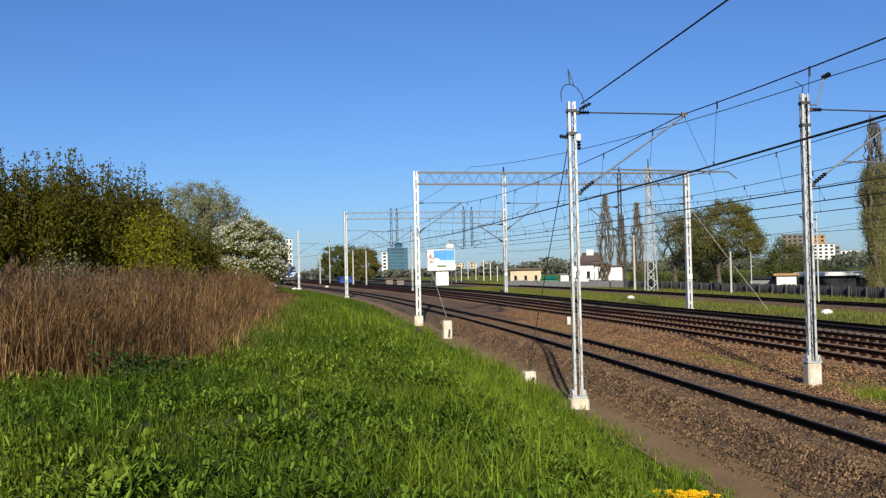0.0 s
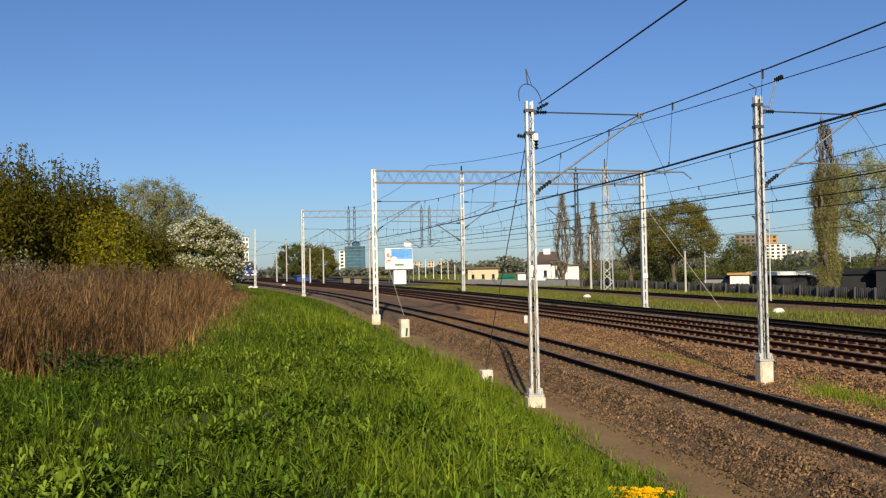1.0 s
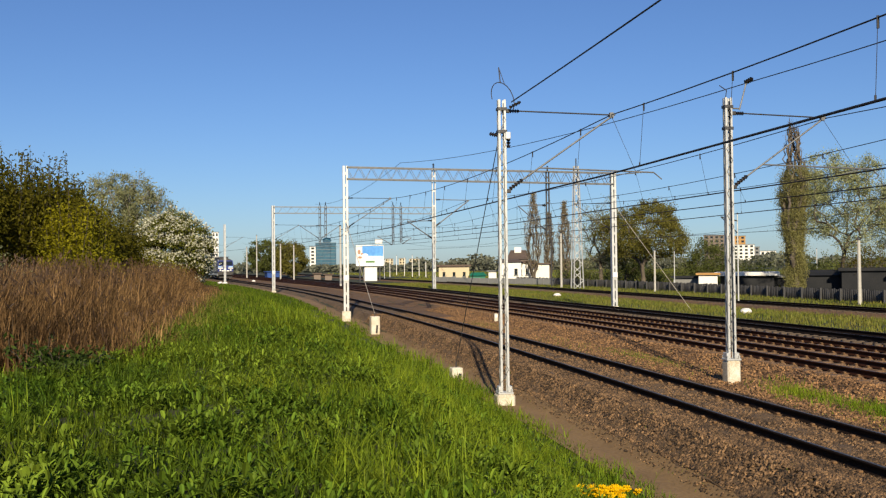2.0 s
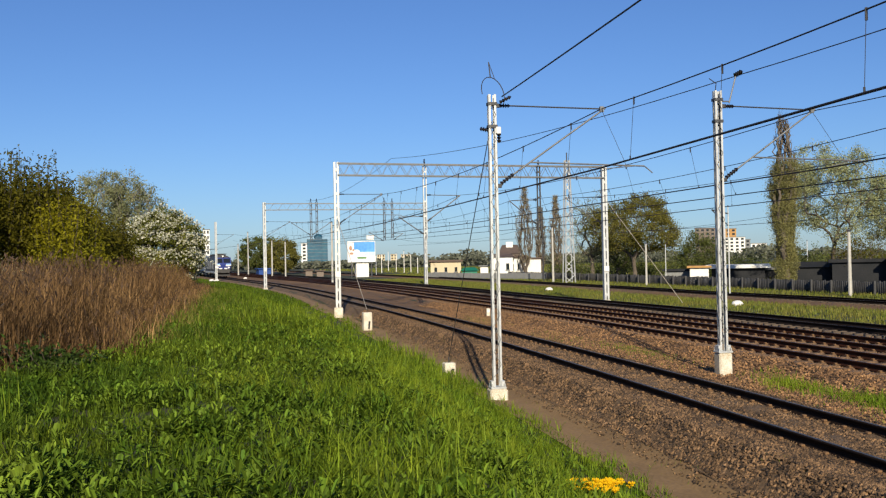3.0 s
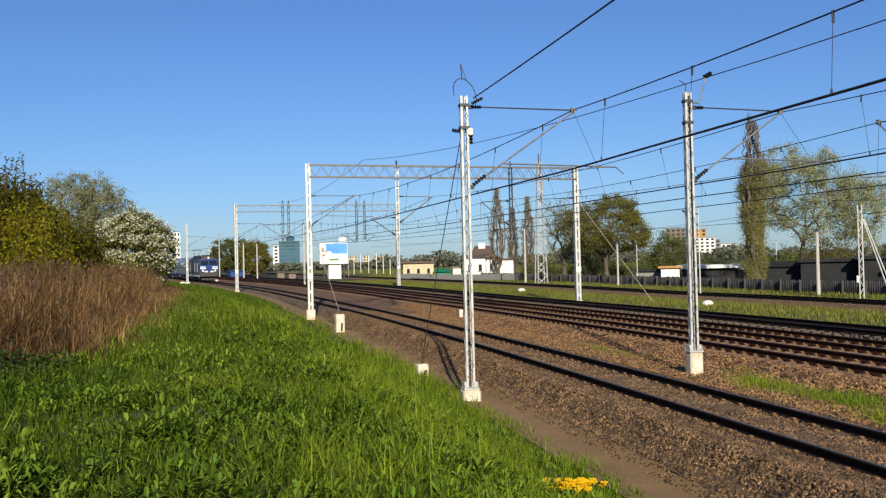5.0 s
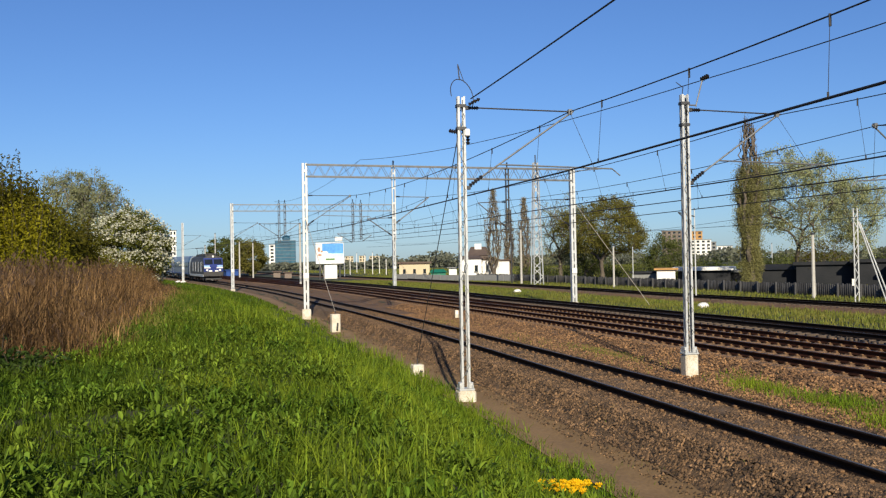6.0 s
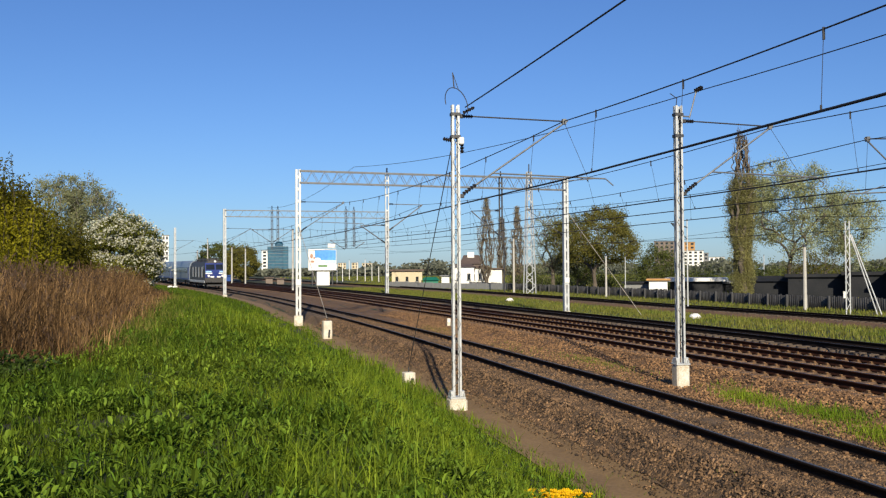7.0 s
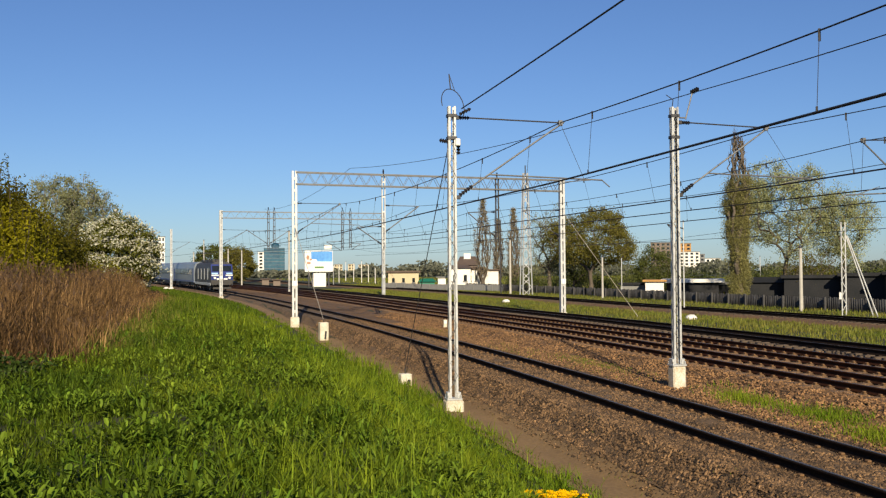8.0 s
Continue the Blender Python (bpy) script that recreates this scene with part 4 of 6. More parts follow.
grown_tree("willow_tree", x, y, 11.2, "broad round willow in golden olive leaf on leaning stems", 46, dome(1.02, 0.58, 0.40, 0.66, 0.34, 0.10), M_LEAF_GOLD, 40000, 0.10, tips=380, fork=0.10, clump=0.42, trunk=0.27, sag=0.04)
x, y = polar(20.3, 131)
grown_tree("ash_tree", x, y, 7.4, "low brownish tree under a willow", 47, dome(0.9, 0.55, 0.42, 0.4, 0.1, 0.1), M_LEAF_GREEN, 9000, 0.10, tips=220, fork=0.15, clump=0.35)
x, y = polar(18.9, 126)
grown_tree("ash_tree", x, y, 11.4, "grey tree with thin twigs beside a willow", 37, dome(0.62, 0.58, 0.42, 0.3, 0.15, 0.12), M_LEAF_GREY, 7000, 0.085, tips=340, fork=0.22, clump=0.32, trunk=0.24)
x, y = polar(24.9, 132)
grown_tree("green_bush", x, y, 6.4, "fresh green bush in front of far flats", 38, dome(1.0, 0.45, 0.48, 0.5, 0.05, 0.1), M_LEAF_GREEN, 11000, 0.11, tips=220, fork=0.1, clump=0.35, category="bush")
x, y = polar(29.5, 96)
ivy_tree = grown_tree("lombardy_poplar", x, y, 15.9, "tall poplar with bare top twigs and ivy-clad stem", 39, spindle(0.165, 0.16, 0.45, 0.68), M_LEAF_IVY, 34000, 0.06, tips=330, fork=0.10, clump=0.34, steep=2.2, trunk=0.42, bare=0.74)
rng_ivy = np.random.RandomState(51)
hh = rng_ivy.uniform(0.3, 11.0, 44000)
ang = rng_ivy.uniform(0, 6.283, 44000)
rad = (0.80 + 0.26 * np.sin(hh * 1.3 + 2 * ang) + 0.10 * np.sin(hh * 3.7)) * np.clip((12.2 - hh) / 3.0, 0.25, 1) * rng_ivy.uniform(0.5, 1.1, 44000)
v, f = leaf_cloud(rng_ivy, np.stack([rad * np.cos(ang), rad * np.sin(ang), hh], -1), 0.055, 0.7)
mesh_part("ivy", v, f, M_LEAF_IVY, ivy_tree)
x, y = polar(31.9, 104)
grown_tree("silver_poplar", x, y, 13.8, "airy pale poplar with dark limbs in young leaf", 40, dome(0.84, 0.64, 0.37, 0.40, 0.22, 0.12), M_LEAF_SILVER, 30000, 0.09, tips=340, fork=0.16, clump=0.42, trunk=0.21)
x, y = polar(34.9, 108)
grown_tree("silver_poplar", x, y, 11.6, "airy pale poplar in young leaf", 41, dome(0.62, 0.62, 0.38, 0.35, 0.2, 0.13), M_LEAF_SILVER, 17000, 0.09, tips=280, fork=0.18, clump=0.42, trunk=0.18)
x, y = polar(33.2, 100)
grown_tree("ash_tree", x, y, 5.2, "bare brown bushy tree under the poplars", 42, dome(1.1, 0.5, 0.48, 0.3, 0.05, 0.1), M_LEAF_OLIVE, 2600, 0.09, tips=240, fork=0.08, clump=0.35)
x, y = polar(38.6, 112)
grown_tree("ash_tree", x, y, 7.5, "bare grey tree behind the sheds", 43, dome(0.8, 0.6, 0.4, 0.3, 0.15, 0.1), M_LEAF_GREY, 1500, 0.10, tips=220, fork=0.15, clump=0.4)


# far woods along the horizon; their haze is only in the leaf colour
def far_woods():
    rng = np.random.RandomState(7)
    pts = []
    for i in range(420):
        az = rng.uniform(-40, 55)
        d = rng.uniform(330, 470)
        h = rng.uniform(3, 6) * (0.8 + 0.3 * math.sin(az * 0.7) + 0.15 * math.sin(az * 2.3))
        h *= 0.45 if -1.0 < az < 4.5 else 1.0
        cx, cy = polar(az, d)
        n = 130
        q = rng.normal(0, 1, (n, 3))
        q /= np.linalg.norm(q, axis=1)[:, None]
        q *= rng.uniform(0.5, 1.0, (n, 1))
        pts.append(q * np.array([rng.uniform(4, 7), 4, h * 0.5]) + np.array([cx, cy, h * 0.5 + 1.2]))
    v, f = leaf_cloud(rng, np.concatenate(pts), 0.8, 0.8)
    ob = mesh_part("far_woods", v, f, M_LEAF_HAZED)
    tagged(ob, "low woods along the horizon in a pale haze-tinted grey-green", "woods", kind="stuff")


far_woods()


def undergrowth():
    """Low brush and saplings beyond the fence, too tangled to count."""
    rng = np.random.RandomState(17)
    pts, wood = [], []
    for i in range(150):
        az = rng.uniform(16.5, 40)
        d = rng.uniform(118, 165)
        h = rng.uniform(1.2, 3.2) * (0.85 + 0.35 * math.sin(az * 1.9))
        cx, cy = polar(az, d)
        z = float(land(cx, cy))
        for k in range(7):
            a = np.array([cx + rng.normal(0, 0.7), cy + rng.normal(0, 0.7), z])
            p = limb_points(rng, a, (rng.normal(0, 0.25), rng.normal(0, 0.25), 1), h * rng.uniform(0.7, 1.2), 0, 0.12, 4)
            wood.append(taper_tube(p, 0.03, 0.008, 4))
            q = p[rng.randint(1, 5, 46)]
            pts.append(q + rng.normal(0, 0.28, q.shape))
    v, f = joined(wood)
    tagged(mesh_part("brush_stems", v, f, M_TWIG), "brown stems of brush beyond the fence", "brush", kind="stuff")
    v, f = leaf_cloud(rng, np.concatenate(pts), 0.11, 0.7)
    tagged(mesh_part("brush", v, f, M_LEAF_GREEN), "brownish green brush beyond the fence", "brush", kind="stuff")


undergrowth()


# ---- grass, reeds and stones ----
def blades(name, px, py, h, w, material, label, seed, lean=0.35, category="grass", z=None, segs=2, dz=0.0):
    """Upright tapering blades at the given places, bent over by the wind."""
    rng = np.random.RandomState(seed)
    n = len(px)
    pz = (land(px, py) if z is None else z) - 0.01 + dz
    a = rng.uniform(0, 6.283, n)
    d = np.stack([np.cos(a), np.sin(a)], -1)
    s = np.stack([-d[:, 1], d[:, 0]], -1)
    hh = h * rng.uniform(0.55, 1.3, n)
    ww = w * rng.uniform(0.7, 1.3, n)
    bend_over = lean * hh * rng.uniform(0.2, 1.6, n)
    rows = []
    for k in range(segs + 1):
        f = k / segs
        cx = px + d[:, 0] * bend_over * f ** 2
        cy = py + d[:, 1] * bend_over * f ** 2
        cz = pz + hh * (f - 0.18 * lean * f * f)
        half = ww * 0.5 * (1 - f * 0.85)
        rows.append(np.stack([cx - s[:, 0] * half, cy - s[:, 1] * half, cz], -1))
        rows.append(np.stack([cx + s[:, 0] * half, cy + s[:, 1] * half, cz], -1))
    v = np.stack(rows, 1)
    m = 2 * (segs + 1)
    base = (np.arange(n) * m)[:, None]
    f = np.concatenate([np.stack([base[:, 0] + 2 * k, base[:, 0] + 2 * k + 1, base[:, 0] + 2 * k + 3, base[:, 0] + 2 * k + 2], -1) for k in range(segs)])
    ob = mesh_part(name, v, f, material)
    return tagged(ob, label, category, kind="stuff")


def scatter(rng, n, u0, u1, y0, y1, power=1.0):
    """Places in a strip that follows the bend, denser towards y0 with a higher power."""
    u = rng.uniform(u0, u1, n)
    y = y0 + (y1 - y0) * rng.uniform(0, 1, n) ** power
    return u + bend(y), y


def patchy(rng, x, y, scale, keep):
    """Thin out places by a smooth random field."""
    v = np.sin(x * 1.3 / scale + 1.7 * np.sin(y * 0.9 / scale)) + np.sin(y * 1.1 / scale + 2.1 * np.sin(x * 0.7 / scale) + 1.3)
    return rng.uniform(-2, 2, len(x)) < v * 0.8 + keep


rg = np.random.RandomState(77)
REED_EDGE = ((0, -14.0), (13.5, -12.0), (16.2, -7.0), (16.6, -5.2), (16.9, -4.3), (17.5, -3.7), (18.7, -3.2), (20.2, -3.0), (22.5, -3.0), (26.9, -3.1), (36, -3.15), (52, -3.6), (61, -3.9), (75, -4.6), (100, -7.0))


def reed_edge(y):
    return np.interp(y, [a for a, b in REED_EDGE], [b for a, b in REED_EDGE])


def tufts(rng, n, u0, u1, y0, y1, per, spread, power):
    """Places of blades in tufts: each tuft has one height and leans its blades outwards."""
    cx, cy = scatter(rng, n, u0, u1, y0, y1, power)
    tall = rng.gamma(2.0, 0.5, n) * (0.8 + 0.5 * np.sin(cx * 0.9 + 0.5 * cy) * np.sin(cy * 0.7 - 0.3 * cx))
    k = np.repeat(np.arange(n), per)
    x, y = cx[k] + rng.normal(0, spread, len(k)), cy[k] + rng.normal(0, spread, len(k))
    return x, y, np.clip(tall[k], 0.35, 2.4)


def slope_share(x, y):
    """How much of the grass is the fresh pale kind: most on the slope, little on the flat."""
    u = x - bend(y)
    return np.clip(0.42 + (u - 0.6) * 0.26 + 0.25 * np.sin(x * 1.1 + 0.6 * y) * np.sin(0.5 * y - 0.7 * x) + np.clip((y - 20) / 40, 0, 0.4), 0.06, 0.97)


def near_grass():
    # fresh pale grass on the slope, deeper green on the flat to the left of it
    x, y, s = tufts(rg, 13000, -9.0, 6.0, 5.5, 26, 12, 0.055, 1.3)
    k = (x > reed_edge(y) - 0.6) & (np.abs(x) < y * 0.75 + 2)
    k &= rg.uniform(size=len(x)) < np.clip(1.1 - (x - bend(y) - 5.3) * 1.2, 0.2, 1)
    x, y, s = x[k], y[k], s[k]
    fresh = rg.uniform(size=len(x)) < slope_share(x, y)
    blades("grass", x[fresh], y[fresh], 0.17 * s[fresh], 0.020, M_GRASS, "lush fresh green meadow grass on the bank", 1, 0.6)
    d = ~fresh
    blades("grass", x[d], y[d], 0.14 * s[d], 0.022, M_GRASSDEEP, "deep green meadow grass on the flat of the bank", 21, 0.6)
    x, y = scatter(rg, 50000, -9.0, 5.9, 5.5, 26, 1.3)
    k = (x > reed_edge(y) - 0.6) & (np.abs(x) < y * 0.75 + 2)
    blades("grass", x[k], y[k], 0.12, 0.018, M_GRASSDEEP, "short under-grass on the bank", 13, 0.5, segs=1)
    x, y, s = tufts(rg, 9500, -8.0, 5.95, 26, 75, 10, 0.12, 1.6)
    k = x > reed_edge(y) - 0.6
    x, y, s = x[k], y[k], s[k]
    fresh = rg.uniform(size=len(x)) < np.clip(slope_share(x, y) - 0.25, 0.1, 0.55)
    blades("grass", x[fresh], y[fresh], 0.20 * s[fresh], 0.034, M_GRASS, "lush fresh green grass along the bank", 2, 0.5, segs=1)
    d = ~fresh
    blades("grass", x[d], y[d], 0.18 * s[d], 0.034, M_GRASSDEEP, "deep green grass along the bank", 22, 0.5, segs=1)
    x, y = scatter(rg, 40000, -8.0, 5.6, 75, 190, 1.4)
    blades("grass", x, y, 0.22, 0.08, M_GRASSDEEP, "green grass along the bend", 3, segs=1)

    x, y = np.split(np.random.RandomState(31).uniform((-8, -9), (5.4, 6.2), (52000, 2)), 2, axis=1)
    x, y = x[:, 0], y[:, 0]
    blades("grass", x, y, 0.16, 0.04, M_GRASS, "meadow grass trodden low round the standpoint", 18, 0.7, segs=1)


near_grass()


CLUMPS = ((1.34, 15.25, 0.5), (2.11, 14.5, 0.55), (-0.69, 9.86, 0.5), (2.34, 9.8, 0.5), (-1.62, 12.6, 0.5), (-1.74, 7.6, 0.45), (-0.04, 11.45, 0.4))


def weeds():
    """Rosettes of broad leaves in the grass."""
    rng = np.random.RandomState(5)
    x, y = scatter(rng, 9500, -8.0, 4.9, 6.5, 40, 1.35)
    k = (x > reed_edge(y) + 0.2) & (patchy(rng, x, y, 1.0, -0.75) | (rng.uniform(size=len(x)) < 0.16)) & (rng.uniform(size=len(x)) < 1.15 - 0.5 * slope_share(x, y))
    x, y = x[k], y[k]
    # thick clumps that stand out of the grass
    for cx, cy, r in CLUMPS:
        n = int(150 * r)
        x, y = np.r_[x, cx + rng.normal(0, r * 0.45, n)], np.r_[y, cy + rng.normal(0, r * 0.6, n)]
    vs = []
    for cx, cy in zip(x, y):
        z = float(land(cx, cy))
        n = rng.randint(7, 15)
        s = rng.uniform(0.045, 0.11)
        for i in range(n):
            a = rng.uniform(0, 6.283)
            el = rng.uniform(0.3, 1.25)
            d = np.array([math.cos(a) * math.cos(el), math.sin(a) * math.cos(el), math.sin(el)])
            q = np.array([-math.sin(a), math.cos(a), 0]) * s * rng.uniform(0.13, 0.24)
            L = s * rng.uniform(0.9, 1.9)
            up = np.array([0, 0, 1.0])
            o = np.array([cx, cy, z]) + rng.normal(0, 0.03, 3) * np.array([1, 1, 0]) + np.array([0, 0, rng.uniform(0.02, 0.22)])
            m1, m2 = o + d * L * 0.35, o + d * L * 0.72 - up * L * 0.05
            tip = o + d * L * 0.98 - up * L * 0.22
            keel = up * L * -0.05
            vs.append([o, m1 + q, m2 + q * 0.9, tip, m2 + keel, m1 + keel])
            vs.append([o, m1 + keel, m2 + keel, tip, m2 - q * 0.9, m1 - q])
    v = np.array(vs).reshape(-1, 3)
    ob = mesh_part("broadleaf_weeds", v, np.arange(len(v)).reshape(-1, 6), M_WEED)
    tagged(ob, "broad-leaved dark green weeds among the grass", "weeds", kind="stuff")


weeds()


def reeds():
    rng = np.random.RandomState(6)
    n = 56000
    y = 13 + 69 * rng.uniform(0, 1, n) ** 1.45
    depth = rng.uniform(0, 1, n) ** 1.6 * 16
    x = reed_edge(y) - depth + rng.normal(0, 0.25, n) + 0.35 * np.sin(y * 1.7)
    k = (x > -y * 0.42 - 4)
    x, y = x[k], y[k]
    h = 1.58 + 0.18 * np.sin(x * 0.9 + y * 0.7) + 0.12 * np.sin(y * 2.3)
    edge = np.clip((reed_edge(y) - x) / 1.2, 0.35, 1)
    blades("dry_reeds", x, y, h * edge, 0.026, M_REED, "dense dry brown reeds from last year", 6, 0.42, "reeds")
    m = rng.uniform(size=len(x)) < np.clip((reed_edge(y) - x - 0.4) / 3.5, 0.08, 1.0)
    xs, ys, zs = x[m], y[m], land(x[m], y[m]) + h[m] * edge[m] * rng.uniform(0.78, 1.16, m.sum())
    v, f = leaf_cloud(rng, np.stack([xs, ys, zs], -1), 0.075, 0.35, 0.05, 1.2)
    tagged(mesh_part("reed_plumes", v, f, M_PLUME), "feathery grey-brown plumes on the dry reeds", "reeds", kind="stuff")
    # fallen stalks and broken leaves at the front
    j = rng.uniform(size=len(x)) < np.clip(1.1 - (reed_edge(y) - x) / 4.0, 0.12, 1.0)
    blades("dry_reeds", x[j] + 0.15, y[j], 0.8 * edge[j], 0.03, M_REED, "broken dry reed leaves at the edge of the reeds", 8, 0.9, "reeds")


reeds()


def other_grass():
    y = 22 + 58 * rg.uniform(0, 1, 9000) ** 1.2
    x = reed_edge(y) + rg.gamma(1.6, 0.45, 9000) - 0.3
    blades("grass", x, y, 0.30, 0.03, M_GRASSDRY, "yellowed grass along the edge of the reeds", 14, 0.6)
    x, y = scatter(rg, 14000, 10.6, 12.6, 8, 60, 1.3)
    k = patchy(rg, x, y, 2.2, -1.5)
    blades("grass", x[k], y[k], 0.13, 0.018, M_GRASS, "patches of short grass between two tracks", 9)
    u, y = rg.uniform(11.35, 13.3, 26000), rg.uniform(11, 25.5, 26000)
    mid = 12.35 - 0.06 * (18 - y) + 0.25 * np.sin(y * 1.1)
    k = rg.uniform(size=26000) < np.exp(-((u - mid) / 0.46) ** 2) * np.clip((24.6 - y) / 4, 0.0, 1) * (0.65 + 0.35 * np.sin(y * 2.1))
    blades("grass", u[k] + bend(y[k]), y[k], 0.20, 0.022, M_GRASS, "strip of lush grass beside the mast foot between two tracks", 16, 0.5)
    u, y = rg.uniform(12.1, 12.9, 1000), rg.normal(31.5, 2.0, 1000)
    blades("grass", u + bend(y), y, 0.13, 0.02, M_GRASS, "thin grass patch between two tracks", 17, 0.5)
    x, y = scatter(rg, 42000, 24.6, 33.2, 20, 150, 1.3)
    blades("grass", x, y, 0.2, 0.05, M_GRASSDRY, "fresh grass strip between the main tracks and a siding", 10, segs=1)
    x, y = scatter(rg, 30000, 37.6, 46, 20, 190, 1.2)
    blades("grass", x, y, 0.2, 0.06, M_GRASSDRY, "fresh grass strip in front of the fence", 11, segs=1)
    x, y = scatter(rg, 26000, 46, 150, 60, 280, 1.0)
    blades("grass", x, y, 0.35, 0.22, M_GRASSDRY, "rough grass of the field beyond the fence", 15, segs=1)
    x, y = scatter(rg, 3000, 6.2, 7.2, 10, 60, 1.3)
    k = patchy(rg, x, y, 0.8, -1.5)
    blades("grass", x[k], y[k], 0.10, 0.012, M_GRASS, "sparse tufts on the earth path", 12)


other_grass()


def stones(name, u0, u1, y0, y1, n, size, material, label, seed, power=1.6, lift=0.055):
    """Loose crushed stones, each an uneven eight-sided lump."""
    rng = np.random.RandomState(seed)
    x, y = scatter(rng, n, u0, u1, y0, y1, power)
    z = land(x, y) + lift
    a = rng.uniform(0, 6.283, (n, 1)) + np.arange(4)[None] * 1.571 + rng.uniform(-0.35, 0.35, (n, 4))
    r = size * rng.uniform(0.55, 1.35, (n, 1)) * rng.uniform(0.75, 1.15, (n, 4))
    ring = np.stack([r * np.cos(a), r * np.sin(a), rng.uniform(-0.6, 0.35, (n, 4)) * size], -1)
    top = np.stack([rng.normal(0, 0.35, n) * size, rng.normal(0, 0.35, n) * size, rng.uniform(0.45, 1.1, n) * size], -1)
    v = np.concatenate([ring, top[:, None]], 1) + np.stack([x, y, z], -1)[:, None]
    f = np.array([(0, 1, 4), (1, 2, 4), (2, 3, 4), (3, 0, 4)])
    ob = mesh_part(name, v.reshape(-1, 3), (f[None] + (np.arange(n) * 5)[:, None, None]).reshape(-1, 3), material)
    tagged(ob, label, "ballast stones", kind="stuff")


stones("ballast_stones", 6.68, 7.85, 8, 60, 52000, 0.045, M_STONE, "loose brown crushed stones on the ballast shoulder", 50, lift=0.03)
stones("ballast_stones", 7.7, 10.7, 9, 60, 52000, 0.034, M_STONE, "brown crushed stones between and beside the rails", 51, lift=0.034)
stones("ballast_stones", 12.6, 14.4, 14, 70, 15000, 0.042, M_STONE2, "rusty crushed stones on the shoulder of the main tracks", 52)
stones("ballast_stones", 14.4, 24.4, 17, 80, 26000, 0.042, M_STONE2, "rusty crushed stones among the main tracks", 53, lift=0.035)


def dandelions():
    rng = np.random.RandomState(9)
    t = thing("dandelion_clump", 4.12, 12.05, float(land(4.12, 12.05)), "clump of bright yellow dandelions in the grass", "dandelions")
    for i in range(64):
        px, py, h = rng.normal(0, 0.19), rng.normal(0, 0.11), rng.uniform(0.2, 0.3)
        bm = bmesh.new()
        rod(bm, (px, py, 0), (px, py, h), 0.005, sides=4)
        stalk = part("stalk", bm, M_WEED, t)
        bm = bmesh.new()
        for k in range(14):
            a = k / 14 * 6.283
            bmesh.ops.create_cone(bm, cap_ends=True, segments=4, radius1=0.015, radius2=0.005, depth=0.056,
                                  matrix=Matrix.Translation((px + 0.022 * math.cos(a), py + 0.022 * math.sin(a), h + 0.01)) @ Euler((0, 1.25 if k % 2 else 0.8, a)).to_matrix().to_4x4())
        part("flower_head", bm, M_YELLOW, stalk)


dandelions()
stones("ballast_stones", 6.45, 6.8, 8, 60, 3000, 0.024, M_STONE, "small stones strewn over the edge of the path", 55, lift=0.05)
stones("ballast_stones", 10.6, 12.8, 10, 60, 20000, 0.036, M_STONE2, "scattered stones between two tracks", 54)


# ---- beyond the tracks: poles, fence, sheds, houses ----
def az_of(px, base=12.717):
    """Bearing of a direction px steps right of the lens axis when that points at base degrees."""
    return base + math.degrees(math.atan((px - 784) / 1737))


def pole(az, d, height, r, label, material, category="pole", z=None, arm=0.0, name="pole"):
    x, y = polar(az, d)
    z = float(land(x, y)) if z is None else z
    t = thing(name, x, y, z, label, category, "poles by the line")
    bm = bmesh.new()
    rod(bm, (0, 0, -0.2), (0, 0, height), r, r * 0.75, 8)
    part("shaft", bm, material, t)
    bm = bmesh.new()
    rod(bm, (0, 0, height), (0, 0, height + 0.12), r * 1.2, r * 0.6, 8)
    part("cap", bm, M_DARKSTEEL, t)
    if arm:
        bm = bmesh.new()
        rod(bm, (0, 0, height - 0.5), (arm, 0, height - 0.2), 0.05)
        rod(bm, (0, 0, height - 1.4), (arm, 0, height - 0.2), 0.04)
        part("arm", bm, M_DARKSTEEL, t)
    return t


M_POLE = mat("pale_concrete_pole", (0.451, 0.435, 0.394), 0.85, colour2=(0.361, 0.344, 0.312), scale=2, fine=25, bump=0.2)
pole(az_of(404), 190, 6.9, 0.16, "pale concrete pole beyond the bend", M_POLE)
pole(az_of(428), 185, 6.6, 0.15, "pale concrete pole beyond the bend", M_POLE)
pole(az_of(343), 205, 6.5, 0.15, "pale concrete pole behind the passing train", M_POLE)
pole(az_of(361), 215, 9.2, 0.14, "tall thin pole behind the passing train", M_POLE)
pole(az_of(512), 128, 8.0, 0.15, "pale grey pole with an arm near the gantry", M_POLE, arm=1.2)
pole(az_of(903), 118, 6.6, 0.14, "pale concrete pole by the poplars", M_POLE)
pole(az_of(886), 122, 9.0, 0.09, "thin dark pole by the poplars", M_DARKSTEEL)
pole(az_of(1066), 104, 4.3, 0.12, "short pale pole with a white plate by the fence", M_POLE)
pole(az_of(1417), 76, 4.6, 0.14, "grey concrete pole in front of the sheds", M_POLE)
pole(az_of(1100), 108, 4.2, 0.06, "thin metal pole by the fence", M_GALV)
pole(az_of(1210), 76, 6.6, 0.06, "slim lamp pole behind the lattice mast", M_GALV, "lamp pole", arm=-1.3)
pole(az_of(1290), 120, 3.6, 0.05, "thin metal pole behind the fence", M_GALV)
pole(az_of(1345), 140, 4.4, 0.07, "thin metal pole behind the fence", M_GALV)
for px, d, h in ((600, 210, 4.0), (612, 230, 4.6), (626, 220, 4.2), (640, 205, 4.6), (652, 215, 3.8), (664, 190, 3.2), (590, 180, 3.6)):
    pole(az_of(px), d, h, 0.08, "white post in a far yard", M_WHITE)


